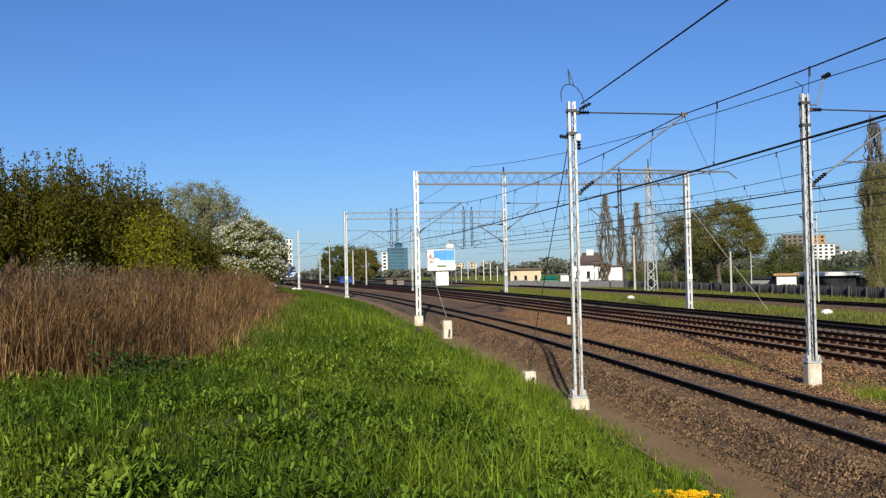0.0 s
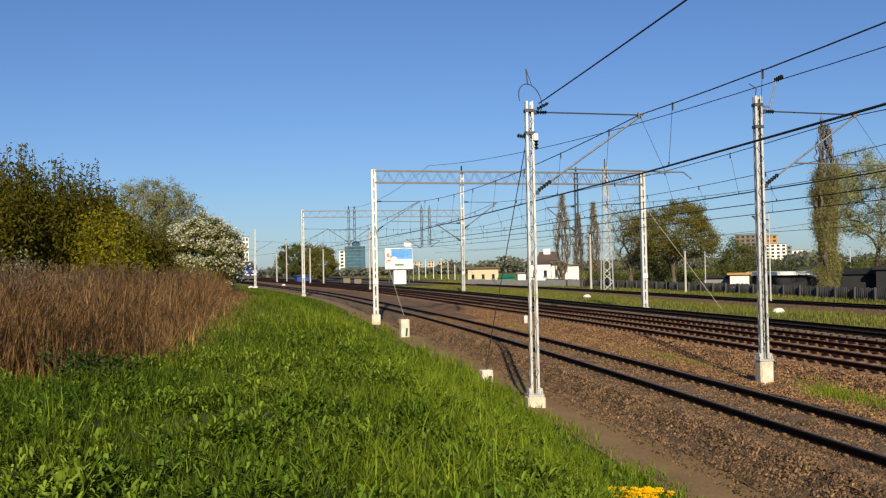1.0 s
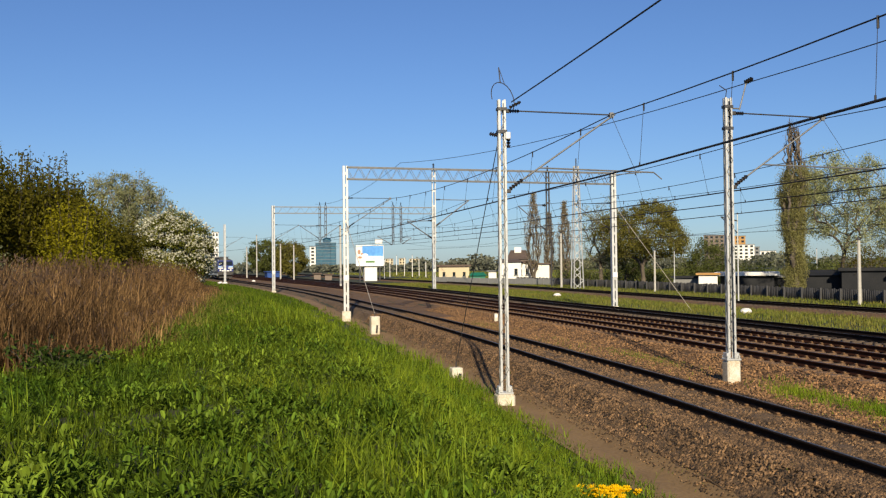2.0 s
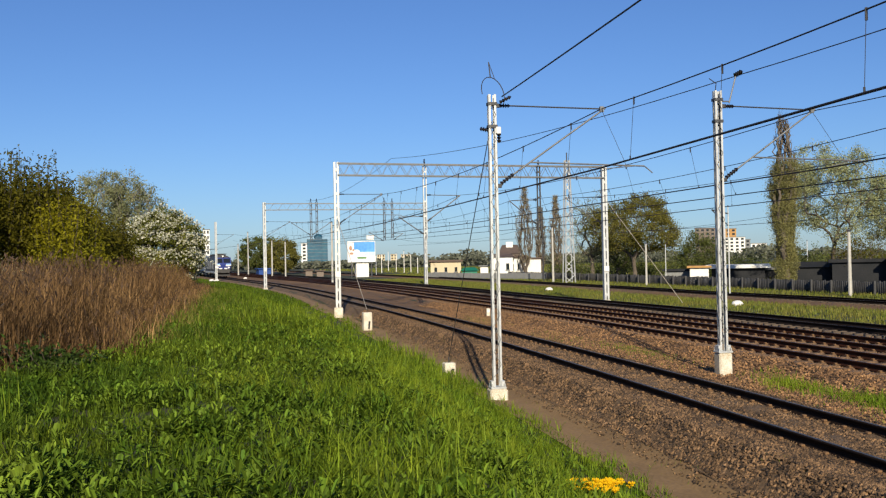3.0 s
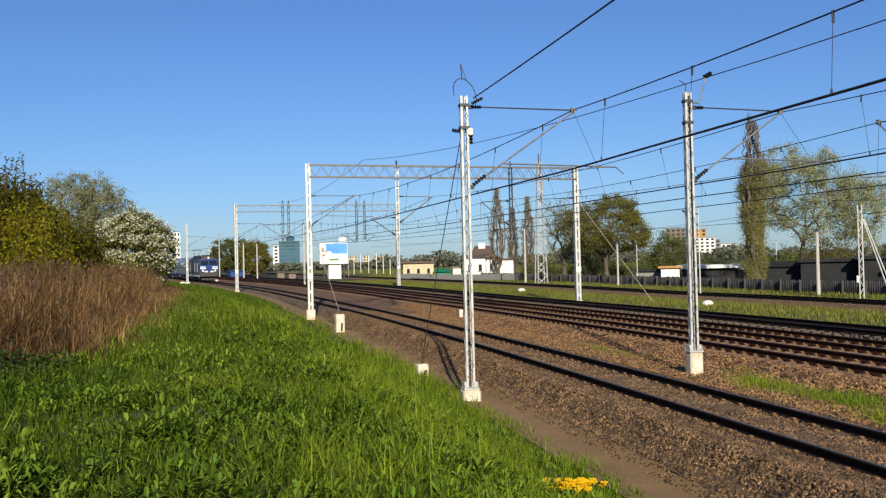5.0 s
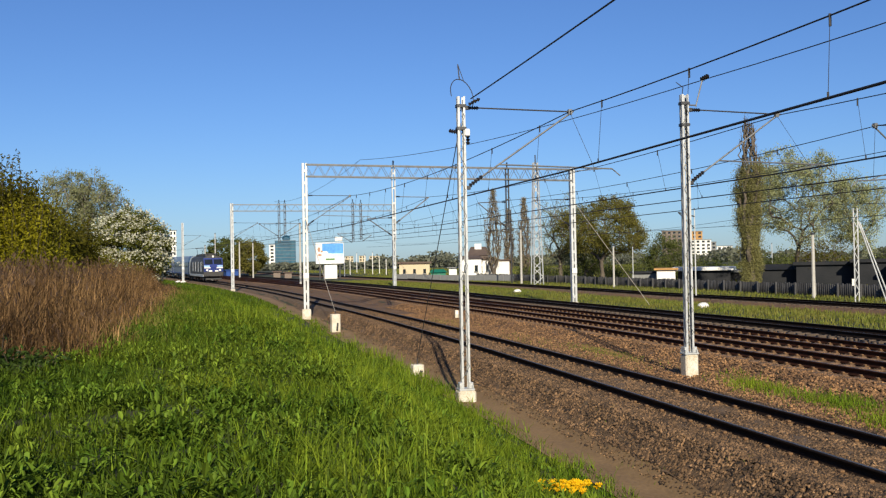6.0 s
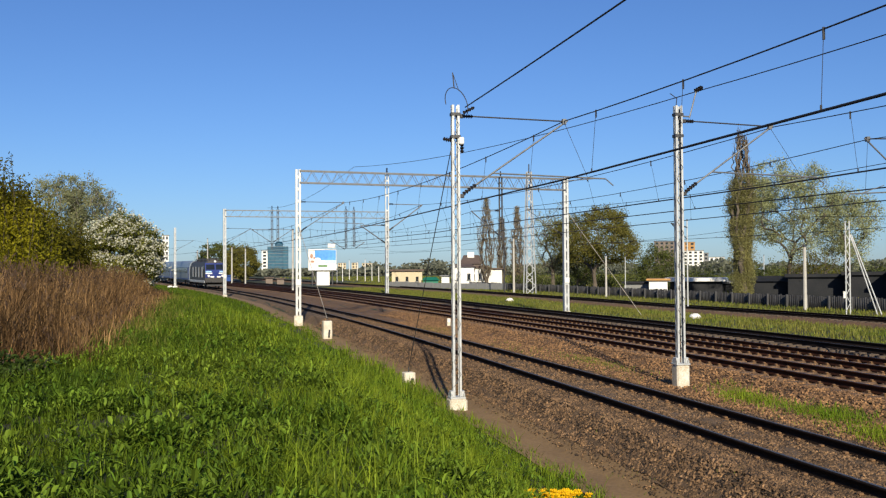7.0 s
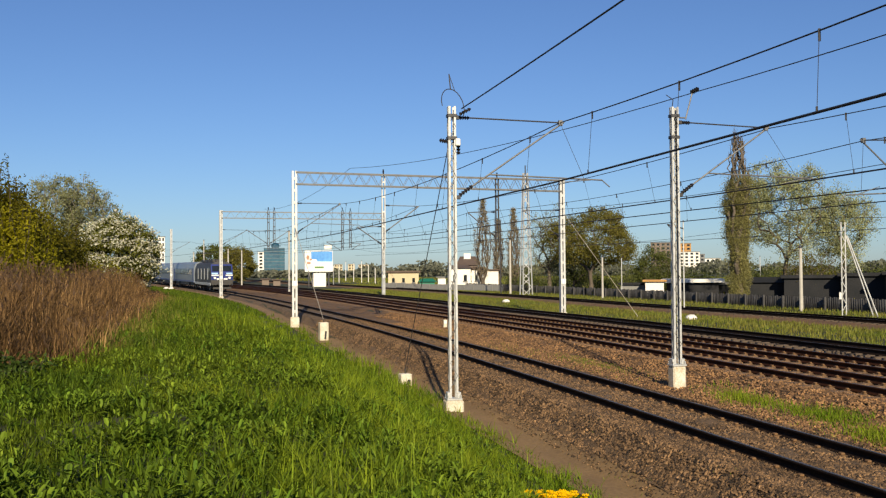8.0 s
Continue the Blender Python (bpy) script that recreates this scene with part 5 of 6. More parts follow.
def tall_lattice(az, d, height, w, label):
    """A tapering lattice pylon of four angle legs."""
    x, y = polar(az, d)
    t = thing("lattice_pylon", x, y, float(land(x, y)), label, "pylon")
    for sx in (-1, 1):
        for sy in (-1, 1):
            bm = bmesh.new()
            bar(bm, (sx * w / 2, sy * w / 2, 0), (sx * w * 0.2, sy * w * 0.2, height), 0.11)
            part("leg", bm, M_GALV, t)
    n = 15
    for i in range(n):
        za, zb = height * i / n, height * (i + 1) / n
        wa, wb = w / 2 * (1 - 0.6 * i / n), w / 2 * (1 - 0.6 * (i + 1) / n)
        for e in (-1, 1):
            bm = bmesh.new()
            s = 1 if (i + (e > 0)) % 2 else -1
            bar(bm, (s * wa, e * wa, za), (-s * wb, e * wb, zb), 0.07)
            part("brace", bm, M_GALV, t)
    bm = bmesh.new()
    rod(bm, (0, 0, height - 0.2), (0, 0, height + 0.9), 0.07)
    part("spike", bm, M_DARKSTEEL, t)
    for z, L in ((height - 0.7, 1.0),):
        bm = bmesh.new()
        bar(bm, (-L * 0.3, 0, z), (L, 0, z), 0.12)
        part("crossarm", bm, M_DARKSTEEL, t)


tall_lattice(az_of(931), 116, 14.4, 1.15, "pale grey lattice pylon by the fence")


def raking_mast(az, d, height, label):
    x, y = polar(az, d)
    t = thing("braced_mast", x, y, float(land(x, y)), label, "mast", rz=-36)
    for s in (-1, 1):
        bm = bmesh.new()
        box(bm, s * 0.12 - 0.04, s * 0.12 + 0.04, -0.08, 0.08, 0, height, 0.01)
        part("leg", bm, M_GALV, t)
    for i in range(11):
        bm = bmesh.new()
        s = 1 if i % 2 else -1
        bar(bm, (s * 0.12, -0.09, 0.3 + i * 0.5), (-s * 0.12, -0.09, 0.8 + i * 0.5), 0.04)
        part("lacing_bar", bm, M_GALV, t)
    for e in (0.0, 0.26):
        bm = bmesh.new()
        rod(bm, (0.15 + e * 0.3, 0, height - 0.9), (1.75 + e, 0.2, -0.1), 0.045)
        part("raking_brace", bm, M_GALV, t)
    bm = bmesh.new()
    box(bm, -0.3, -0.16, -0.15, 0.0, 1.1, 1.55, 0.02)
    part("switch_box", bm, M_WHITE, t, "small white box")


raking_mast(az_of(1493), 68.5, 6.1, "pale lattice mast with two raking braces by the siding")


def gabled(name, az, d, w, dep, h, roof_h, wall, roof, label, windows=0, rz=None, z=None, category="house", eave=0.3, cols=0, storeys=1, win=0.52):
    """A building with a wall block, a pitched or flat roof and windows set into its front."""
    x, y = polar(az, d)
    z = float(land(x, y)) - 0.1 if z is None else z
    t = thing(name, x, y, z, label, category, rz=-az if rz is None else rz)
    bm = bmesh.new()
    box(bm, -w / 2, w / 2, 0, dep, 0, h)
    part("wall", bm, wall, t)
    bm = bmesh.new()
    if roof_h > 0.4:
        vs = [bm.verts.new(p) for p in ((-w / 2 - eave, -eave, h), (w / 2 + eave, -eave, h), (w / 2 + eave, dep + eave, h), (-w / 2 - eave, dep + eave, h), (-w / 2 + w * 0.12, dep / 2, h + roof_h), (w / 2 - w * 0.12, dep / 2, h + roof_h))]
        for q in ((0, 1, 5, 4), (1, 2, 5), (2, 3, 4, 5), (3, 0, 4), (3, 2, 1, 0)):
            bm.faces.new([vs[i] for i in q])
    else:
        box(bm, -w / 2 - eave, w / 2 + eave, -eave, dep + eave, h, h + max(roof_h, 0.15), 0.02)
    part("roof", bm, roof, t)
    if cols:
        sw, sh = w / cols * win, h / storeys * win * 0.96
        me = bpy.data.meshes.new("window")
        bm = bmesh.new()
        box(bm, -sw / 2, sw / 2, -0.04, 0.1, -sh / 2, sh / 2)
        bm.to_mesh(me)
        bm.free()
        me.materials.append(M_WINDOW)
        mf = bpy.data.meshes.new("sill")
        bm = bmesh.new()
        box(bm, -sw / 2 - 0.1, sw / 2 + 0.1, -0.16, 0.0, -sh / 2 - 0.14, -sh / 2)
        bm.to_mesh(mf)
        bm.free()
        mf.materials.append(M_GREY)
        for i in range(cols):
            for j in range(storeys):
                o = new("window", me)
                o.parent = t
                o.matrix_local = pose(-w / 2 + w * (i + 0.5) / cols, 0, h * (j + 0.55) / storeys)
                s = new("sill", mf)
                s.parent = o
    return t


# low yard buildings
gabled("low_house", az_of(714), 152, 4.7, 5, 2.6, 0.3, M_CREAM, M_ROOF, "low cream house with a dark flat roof", cols=3, win=0.27)
gabled("green_shed", az_of(756), 150, 2.3, 3, 1.2, 0.5, M_GREENSHED, M_GREENSHED, "small green shed beside a cream house", category="shed")
gabled("white_hall", az_of(814), 147, 3.2, 6, 3.2, 0.5, M_WHITE, M_ROOF, "white rendered yard building behind a grey wall", cols=2, win=0.3, category="building")
gabled("white_hall", az_of(842), 150, 2.4, 6, 3.0, 0.4, M_WHITE, M_ROOF, "white rendered yard building with narrow windows", cols=3, win=0.3, category="building")
gabled("white_hall", az_of(868), 149, 2.4, 6, 2.8, 0.2, M_WHITE, M_ROOF, "narrow white rendered yard building", category="building")
old = gabled("dark_roofed_house", az_of(828), 170, 3.6, 7, 3.6, 1.6, M_BROWNWALL, M_ROOF, "house with a steep dark roof and white chimney")
bm = bmesh.new()
box(bm, -0.7, 0.5, 2.4, 3.2, 4.4, 5.7, 0.03)
part("chimney", bm, M_WHITE, old, "white chimney stack")
gabled("white_kiosk", az_of(782), 150, 1.2, 3, 1.8, 0.15, M_WHITE, M_GREY, "small white hut by the yard wall", category="hut")
gabled("white_depot", az_of(1158), 106, 1.9, 8, 1.75, 0.18, M_WHITE, M_ORANGE, "low white depot with an ochre roof edge", category="building")
gabled("canopy_shed", az_of(1225), 112, 5.6, 8, 1.5, 0.39, M_DARKWALL, M_WHITE, "low dark shed with a wide white roof edge", category="shed", eave=0.6)
gabled("canopy_shed", az_of(1292), 116, 3.6, 6, 1.15, 0.3, M_DARKWALL, M_GREY, "low shed with a pale blue-grey roof", category="shed")
gabled("dark_shed", az_of(1360), 99, 4.6, 6, 1.75, 0.5, M_DARKWALL, M_DARKWALL, "tarred dark shed with a low roof", category="shed")
gabled("dark_shed", az_of(1452), 97, 6.4, 6, 2.15, 0.3, M_DARKWALL, M_DARKWALL, "long tarred dark shed behind the fence", category="shed")
gabled("dark_shed", az_of(1548), 95, 5.6, 6, 2.35, 0.3, M_DARKWALL, M_DARKWALL, "long tarred dark shed behind the fence", category="shed")
gabled("dark_shed", az_of(1660), 92, 8.0, 6, 2.5, 0.3, M_DARKWALL, M_DARKWALL, "long tarred dark shed behind the fence", category="shed")
gabled("grey_shed", az_of(1122), 112, 3.0, 5, 1.3, 0.2, M_GREY, M_DARKWALL, "low grey shed with a dark roof", category="shed")
gabled("blue_wagon", az_of(391), 212, 2.6, 2.8, 1.4, 0.2, M_BLUE, M_BLUE, "bright blue freight container beyond the bend", rz=12, category="container")
for px, d, h in ((470, 190, 1.2), (490, 185, 1.1)):
    gabled("yard_hut", az_of(px), d, 1.3, 3, h, 0.2, M_BROWNWALL, M_ROOF, "small brown yard hut before the glass tower", category="hut")


def fence():
    """Board fence along the siding: posts, rails and single boards."""
    rng = random.Random(3)
    u = 44.6
    t = tagged(new("board_fence"), "weathered dark grey board fence along the siding", "fence")
    t.empty_display_size = 0.2
    post = bpy.data.meshes.new("post")
    bm = bmesh.new()
    box(bm, -0.07, 0.07, -0.07, 0.07, -0.2, 1.0, 0.01)
    bm.to_mesh(post)
    bm.free()
    post.materials.append(M_FENCE)
    y = 44.0
    while y < 140:
        x = u + float(bend(y))
        o = new("post", post)
        o.parent = t
        o.matrix_local = pose(x, y, float(land(x, y)))
        y += 2.5
    pieces = []
    y = 44.0
    quad = np.array([(0, 1, 2, 3), (4, 7, 6, 5), (0, 4, 5, 1), (1, 5, 6, 2), (2, 6, 7, 3), (3, 7, 4, 0)])
    while y < 140:
        x = u + float(bend(y)) + 0.12
        z = float(land(x, y))
        h = 0.95 + rng.uniform(-0.06, 0.06)
        w = 0.226
        p = np.array([(x, y, z), (x, y + w, z), (x, y + w, z + h), (x, y, z + h), (x + 0.025, y, z), (x + 0.025, y + w, z), (x + 0.025, y + w, z + h), (x + 0.025, y, z + h)])
        pieces.append((p, quad))
        y += 0.235
    v, f = joined(pieces)
    tagged(mesh_part("boarding", v, f, M_FENCE, t), kind="stuff")


fence()


def yard_wall():
    t = tagged(new("yard_wall"), "low grey concrete panel wall around the yard", "wall")
    t.empty_display_size = 0.2
    a, b = polar(az_of(675), 150), polar(az_of(925), 130)
    n = 16
    for i in range(n):
        p, q = np.array(a) + (np.array(b) - a) * i / n, np.array(a) + (np.array(b) - a) * (i + 0.97) / n
        d = q - p
        bm = bmesh.new()
        box(bm, 0, float(np.hypot(*d)), -0.06, 0.06, -0.2, 0.85 + 0.03 * (i % 3), 0.02)
        o = part("panel", bm, M_GREY, t)
        o.matrix_local = pose(p[0], p[1], float(land(p[0], p[1])), 0, 0, math.degrees(math.atan2(d[1], d[0])))


yard_wall()


def billboard():
    x, y = polar(az_of(563), 172)
    t = thing("billboard", x, y, 0.5, "large advertising billboard with a sky-blue picture on a white base", "billboard", rz=-az_of(563) + 8)
    bm = bmesh.new()
    box(bm, -2.3, 2.6, 0, 0.35, 2.4, 6.1, 0.04)
    part("frame", bm, M_WHITE, t)
    M_BLUESKY = mat("poster_sky_blue", (0.05, 0.22, 0.58), 0.5, colour2=(0.10, 0.34, 0.68), scale=0.3, fine=2, bump=0.0)
    M_POSTERW = mat("poster_white", (0.80, 0.80, 0.80), 0.5, colour2=(0.65, 0.68, 0.72), scale=0.6, fine=2, bump=0.0)
    M_POSTERB = mat("poster_brown", (0.28, 0.15, 0.10), 0.5, colour2=(0.45, 0.25, 0.15), scale=1.2, fine=4, bump=0.0)
    M_POSTERG = mat("poster_green", (0.10, 0.22, 0.06), 0.5, scale=1.2, fine=4, bump=0.0)
    M_PALEBLUE = mat("poster_pale_blue", (0.36, 0.55, 0.74), 0.5, colour2=(0.5, 0.64, 0.76), scale=0.5, fine=2, bump=0.0)
    M_POSTERP = mat("poster_pink_white", (0.70, 0.58, 0.55), 0.5, colour2=(0.74, 0.72, 0.72), scale=1.6, fine=4, bump=0.0)
    for n, x0, x1, z0, z1, m, dy in (("poster_sky", -1.2, 2.5, 4.2, 5.95, M_BLUESKY, 0.012), ("poster_haze", -0.8, 2.5, 3.55, 4.2, M_PALEBLUE, 0.012), ("poster_ground", -0.8, 2.5, 2.95, 3.55, M_POSTERW, 0.012),
                                     ("poster_figure", -2.2, -0.8, 2.95, 4.2, M_POSTERP, 0.012), ("poster_corner", -2.2, -1.2, 4.2, 5.95, M_POSTERP, 0.012), ("poster_strip", -2.2, 2.5, 2.45, 2.95, M_POSTERW, 0.02),
                                     ("poster_grass", -0.6, 1.0, 3.0, 3.35, M_POSTERG, 0.02)):
        bm = bmesh.new()
        box(bm, x0, x1, -dy, 0, z0, z1)
        part(n, bm, m, t)
    for cx, cz, rx, rz, m in ((-1.75, 4.9, 0.26, 0.42, M_POSTERB), (-1.25, 4.55, 0.22, 0.18, M_POSTERB), (-1.6, 3.95, 0.35, 0.2, M_POSTERB), (-0.7, 4.3, 0.55, 0.32, M_POSTERW), (0.2, 3.9, 0.5, 0.25, M_POSTERW)):
        bm = bmesh.new()
        bmesh.ops.create_cone(bm, cap_ends=True, segments=14, radius1=1, radius2=1, depth=0.03, matrix=Matrix.Translation((cx, -0.03, cz)) @ Euler((radians(90), 0, 0)).to_matrix().to_4x4() @ Matrix.Diagonal((rx, rz, 1, 1)))
        part("poster_shape", bm, m, t)
    for px in (-1.6, 1.9):
        bm = bmesh.new()
        box(bm, px - 0.12, px + 0.12, 0.1, 0.3, -0.2, 2.45, 0.02)
        part("post", bm, M_DARKSTEEL, t)
    bm = bmesh.new()
    box(bm, 1.1, 2.4, 0.05, 0.25, 6.3, 7.1, 0.02)
    part("top_sign", bm, M_WHITE, t)
    bm = bmesh.new()
    box(bm, -0.8, 1.4, 0.0, 1.5, -0.2, 2.2, 0.03)
    part("base_block", bm, M_WHITE, t)


billboard()

# far blocks
gabled("apartment_block", az_of(1174), 600, 14.5, 14, 18.0, 0.3, M_BROWNWALL, M_ROOF, "far brown apartment tower with rows of windows", cols=5, storeys=8, category="apartment block")
gabled("apartment_block", az_of(1220), 610, 12.2, 14, 12.5, 0.3, M_WHITE, M_GREY, "far white apartment tower with dark balconies", cols=4, storeys=6, category="apartment block")
gabled("apartment_block", az_of(1214), 640, 6.5, 10, 18.5, 0.3, M_ORANGE, M_GREY, "far ochre stair tower behind white flats", cols=2, storeys=8, category="apartment block")
gabled("apartment_block", az_of(1262), 620, 9.0, 12, 8.6, 0.3, M_WHITE, M_GREY, "low far white apartment block", cols=3, storeys=3, category="apartment block")
gabled("apartment_block", az_of(1243), 640, 3.0, 12, 11.5, 0.3, M_GREY, M_GREY, "narrow far grey stair tower", cols=1, storeys=5, category="apartment block")
gabled("apartment_block", az_of(599), 600, 4.8, 10, 6.6, 0.2, M_CREAM, M_GREY, "far cream apartment block", cols=3, storeys=4, category="apartment block")
gabled("apartment_block", az_of(622), 610, 4.0, 10, 6.8, 0.2, M_CREAM, M_GREY, "far cream apartment block", cols=2, storeys=4, category="apartment block")
gabled("apartment_block", az_of(648), 620, 9.5, 10, 6.6, 0.2, M_CREAM, M_GREY, "long far cream apartment block", cols=5, storeys=4, category="apartment block")
gabled("white_tower", az_of(462), 560, 3.2, 5, 13.5, 0.2, M_WHITE, M_GREY, "far slim white tower beside a glass tower", cols=1, storeys=7, category="tower")
gabled("white_tower", az_of(286), 420, 2.6, 5, 17.0, 0.2, M_WHITE, M_GREY, "far white tower behind the blossoming tree", cols=2, storeys=8, category="tower")


def glass_tower():
    x, y = polar(az_of(485), 560)
    t = thing("glass_tower", x, y, 0, "far office tower clad in blue-green glass", "office tower", rz=-az_of(485))
    for i, (x0, x1, h, d) in enumerate(((-5.6, -1.2, 17.0, 0.0), (-1.2, 2.8, 18.4, -1.0), (2.8, 6.0, 17.0, 0.0))):
        bm = bmesh.new()
        box(bm, x0, x1, d, 10, 0, h, 0.05)
        part("glass_bay", bm, M_GLASSBLUE, t)
        for k in range(9):
            bm = bmesh.new()
            box(bm, x0, x1, d - 0.08, d, 1.6 + k * 1.9, 1.75 + k * 1.9)
            part("floor_band", bm, M_GREY, t)
    bm = bmesh.new()
    bmesh.ops.create_uvsphere(bm, u_segments=16, v_segments=8, radius=2.4, matrix=Matrix.Translation((0.8, 3, 18.2)) @ Matrix.Diagonal((1, 1, 0.75, 1)))
    part("dome", bm, M_GLASSBLUE, t)


glass_tower()


def stone_marker(x, y, r, label):
    bm = bmesh.new()
    bmesh.ops.create_icosphere(bm, subdivisions=2, radius=r)
    for v in bm.verts:
        v.co *= 1 + 0.12 * math.sin(v.co.x * 9 / r * 0.3 + v.co.y * 7)
        v.co.z *= 0.6
    ob = part("marker_stone", bm, M_WHITE)
    ob.matrix_world = pose(x, y, float(land(x, y)) + r * 0.35)
    tagged(ob, label, "stone", "marker stones")


stone_marker(28.4, 56.1, 0.36, "white painted marker stone in the grass")
stone_marker(26.1, 88.9, 0.36, "white painted marker stone in the grass")
x, y = polar(az_of(294), 163)
stone_marker(x, y, 0.42, "round white marker stone beside the bend")
x, y = polar(az_of(303), 161)
stone_marker(x, y, 0.42, "round white marker stone beside the bend")
x, y = polar(az_of(578, 5.6), 178)
stone_marker(x, y, 0.34, "round white marker stone between the tracks")


stone_marker(14.75, 34.6, 0.10, "small white stone on the rusty ballast")
mp = thing("marker_post", 12.2, 53.6, float(land(12.2, 53.6)), "short white marker post between two tracks", "marker post")
bm = bmesh.new()
box(bm, -0.1, 0.1, -0.08, 0.08, -0.1, 0.46, 0.02)
part("post", bm, M_CONC, mp)
bm = bmesh.new()
box(bm, -0.08, 0.08, -0.1, -0.082, 0.24, 0.4, 0.004)
part("plate", bm, M_WHITE, mp)


# ---- the train ----
def wheelset(parent, y):
    """Two wheels on an axle; it turns about the x axis of its own."""
    bm = bmesh.new()
    for s in (-1, 1):
        bmesh.ops.create_cone(bm, cap_ends=True, segments=20, radius1=0.55, radius2=0.55, depth=0.13, matrix=Matrix.Translation((s * 0.755, 0, 0)) @ Euler((0, radians(90), 0)).to_matrix().to_4x4())
    rod(bm, (-0.75, 0, 0), (0.75, 0, 0), 0.09)
    for k in range(4):
        a = k * math.pi / 2
        box(bm, -0.84, 0.84, 0.25 * math.cos(a) - 0.04, 0.25 * math.cos(a) + 0.04, 0.25 * math.sin(a) - 0.04, 0.25 * math.sin(a) + 0.04)
    w = part("wheelset", bm, M_LOCODARK, parent)
    w.location = (0, y, 0.555)
    return w


WHEELS = []


def bogie(parent, y, span):
    bm = bmesh.new()
    for s in (-1, 1):
        box(bm, s * 1.05 - 0.09, s * 1.05 + 0.09, -span / 2 - 0.7, span / 2 + 0.7, 0.5, 0.95, 0.04)
        for e in (-1, 1):
            box(bm, s * 1.1 - 0.12, s * 1.1 + 0.12, e * span / 2 - 0.22, e * span / 2 + 0.22, 0.35, 0.75, 0.03)
    box(bm, -1.05, 1.05, -0.35, 0.35, 0.55, 0.95, 0.03)
    b = part("bogie_frame", bm, M_LOCODARK, parent)
    b.location = (0, y, 0)
    for e in (-1, 1):
        WHEELS.append((wheelset(parent, y + e * span / 2), y + e * span / 2))


def locomotive():
    """Electric locomotive, its front towards -y: raked cab front, grey sides, roof gear."""
    t = thing("locomotive", 0, 0, 0, "electric locomotive with dark blue front, white band and grey sides", "locomotive")
    L = 16.0
    # body as a loft: waist line, window line, roof
    prof = [(-1.48, 1.05), (-1.5, 2.2), (-1.46, 3.0), (-1.25, 3.62), (-0.75, 3.88), (0.75, 3.88), (1.25, 3.62), (1.46, 3.0), (1.5, 2.2), (1.48, 1.05)]
    bm = bmesh.new()
    rings = []
    for sgn in (-1, 1):
        ring = []
        for x, z in prof:
            rake = 0.0 if z < 2.2 else (z - 2.2) * 0.42
            ring.append(bm.verts.new((x * 0.97, sgn * (L / 2 - rake), z)))
        rings.append(ring)
    n = len(prof)
    for i in range(n):
        bm.faces.new((rings[0][i], rings[0][(i + 1) % n], rings[1][(i + 1) % n], rings[1][i]))
    bm.faces.new(rings[0][::-1])
    bm.faces.new(rings[1])
    bmesh.ops.recalc_face_normals(bm, faces=bm.faces)
    bmesh.ops.bevel(bm, geom=[e for e in bm.edges if abs(e.verts[0].co.y - e.verts[1].co.y) < 1.5], offset=0.08, segments=2, affect="EDGES")
    part("body", bm, M_LOCODARK, t, "dark grey body sides")
    yf = -L / 2

    def front(z):
        return yf + (0.0 if z < 2.2 else (z - 2.2) * 0.42)

    def face_panel(name, x0, x1, z0, z1, mtl, out, label=""):
        bm = bmesh.new()
        vs = []
        for o in (out, -0.06):
            for x, z in ((x0, z0), (x1, z0), (x1, z1), (x0, z1)):
                vs.append(bm.verts.new((x, front(z) - o, z)))
        for q in ((0, 1, 2, 3), (7, 6, 5, 4), (0, 4, 5, 1), (1, 5, 6, 2), (2, 6, 7, 3), (3, 7, 4, 0)):
            bm.faces.new([vs[i] for i in q])
        bmesh.ops.recalc_face_normals(bm, faces=bm.faces)
        return part(name, bm, mtl, t, label)

    face_panel("front_panel", -1.4, 1.4, 2.2, 3.55, M_LOCOBLUE, 0.02, "dark blue cab front")
    face_panel("waist_panel", -1.42, 1.42, 1.5, 2.19, M_LOCOBLUE, 0.02)
    face_panel("lower_panel", -1.42, 1.42, 1.02, 1.49, M_LOCODARK, 0.02)
    for s in (-1, 1):
        face_panel("windscreen", min(s * 0.1, s * 1.25), max(s * 0.1, s * 1.25), 2.62, 3.35, M_WINDOW, 0.04, "dark windscreen pane")
        face_panel("white_band", min(s * 0.45, s * 1.38), max(s * 0.45, s * 1.38), 2.02, 2.18, M_WHITE, 0.05, "white stripe beside the lamps")
        face_panel("light_panel", min(s * 0.55, s * 1.36), max(s * 0.55, s * 1.36), 2.24, 2.44, mat_lightblue(), 0.045, "pale blue stripe")
        face_panel("chevron", min(s * 0.2, s * 0.7), max(s * 0.2, s * 0.7), 1.52, 1.72, M_WHITE, 0.05)
        bm = bmesh.new()
        rod(bm, (s * 0.95, yf - 0.02, 1.75), (s * 0.95, yf - 0.14, 1.75), 0.17, 0.15, 14)
        lamp = part("headlight", bm, M_WHITE, t, "round headlight")
        bm = bmesh.new()
        rod(bm, (s * 0.88, yf, 1.05), (s * 0.88, yf - 0.42, 1.05), 0.11)
        rod(bm, (s * 0.88, yf - 0.42, 1.05), (s * 0.88, yf - 0.50, 1.05), 0.25, 0.24, 14)
        part("buffer", bm, M_LOCODARK, t)
    bm = bmesh.new()
    box(bm, -1.4, 1.4, yf - 0.08, yf + 0.3, 0.8, 1.2, 0.03)
    box(bm, -1.2, 1.2, yf - 0.1, yf + 0.1, 0.28, 0.55, 0.03)
    part("buffer_beam", bm, M_LOCODARK, t)
    bm = bmesh.new()
    rod(bm, (0, yf + 0.55, 3.8), (0, yf + 0.35, 3.78), 0.16)
    part("top_light", bm, M_WHITE, t, "round top lamp")
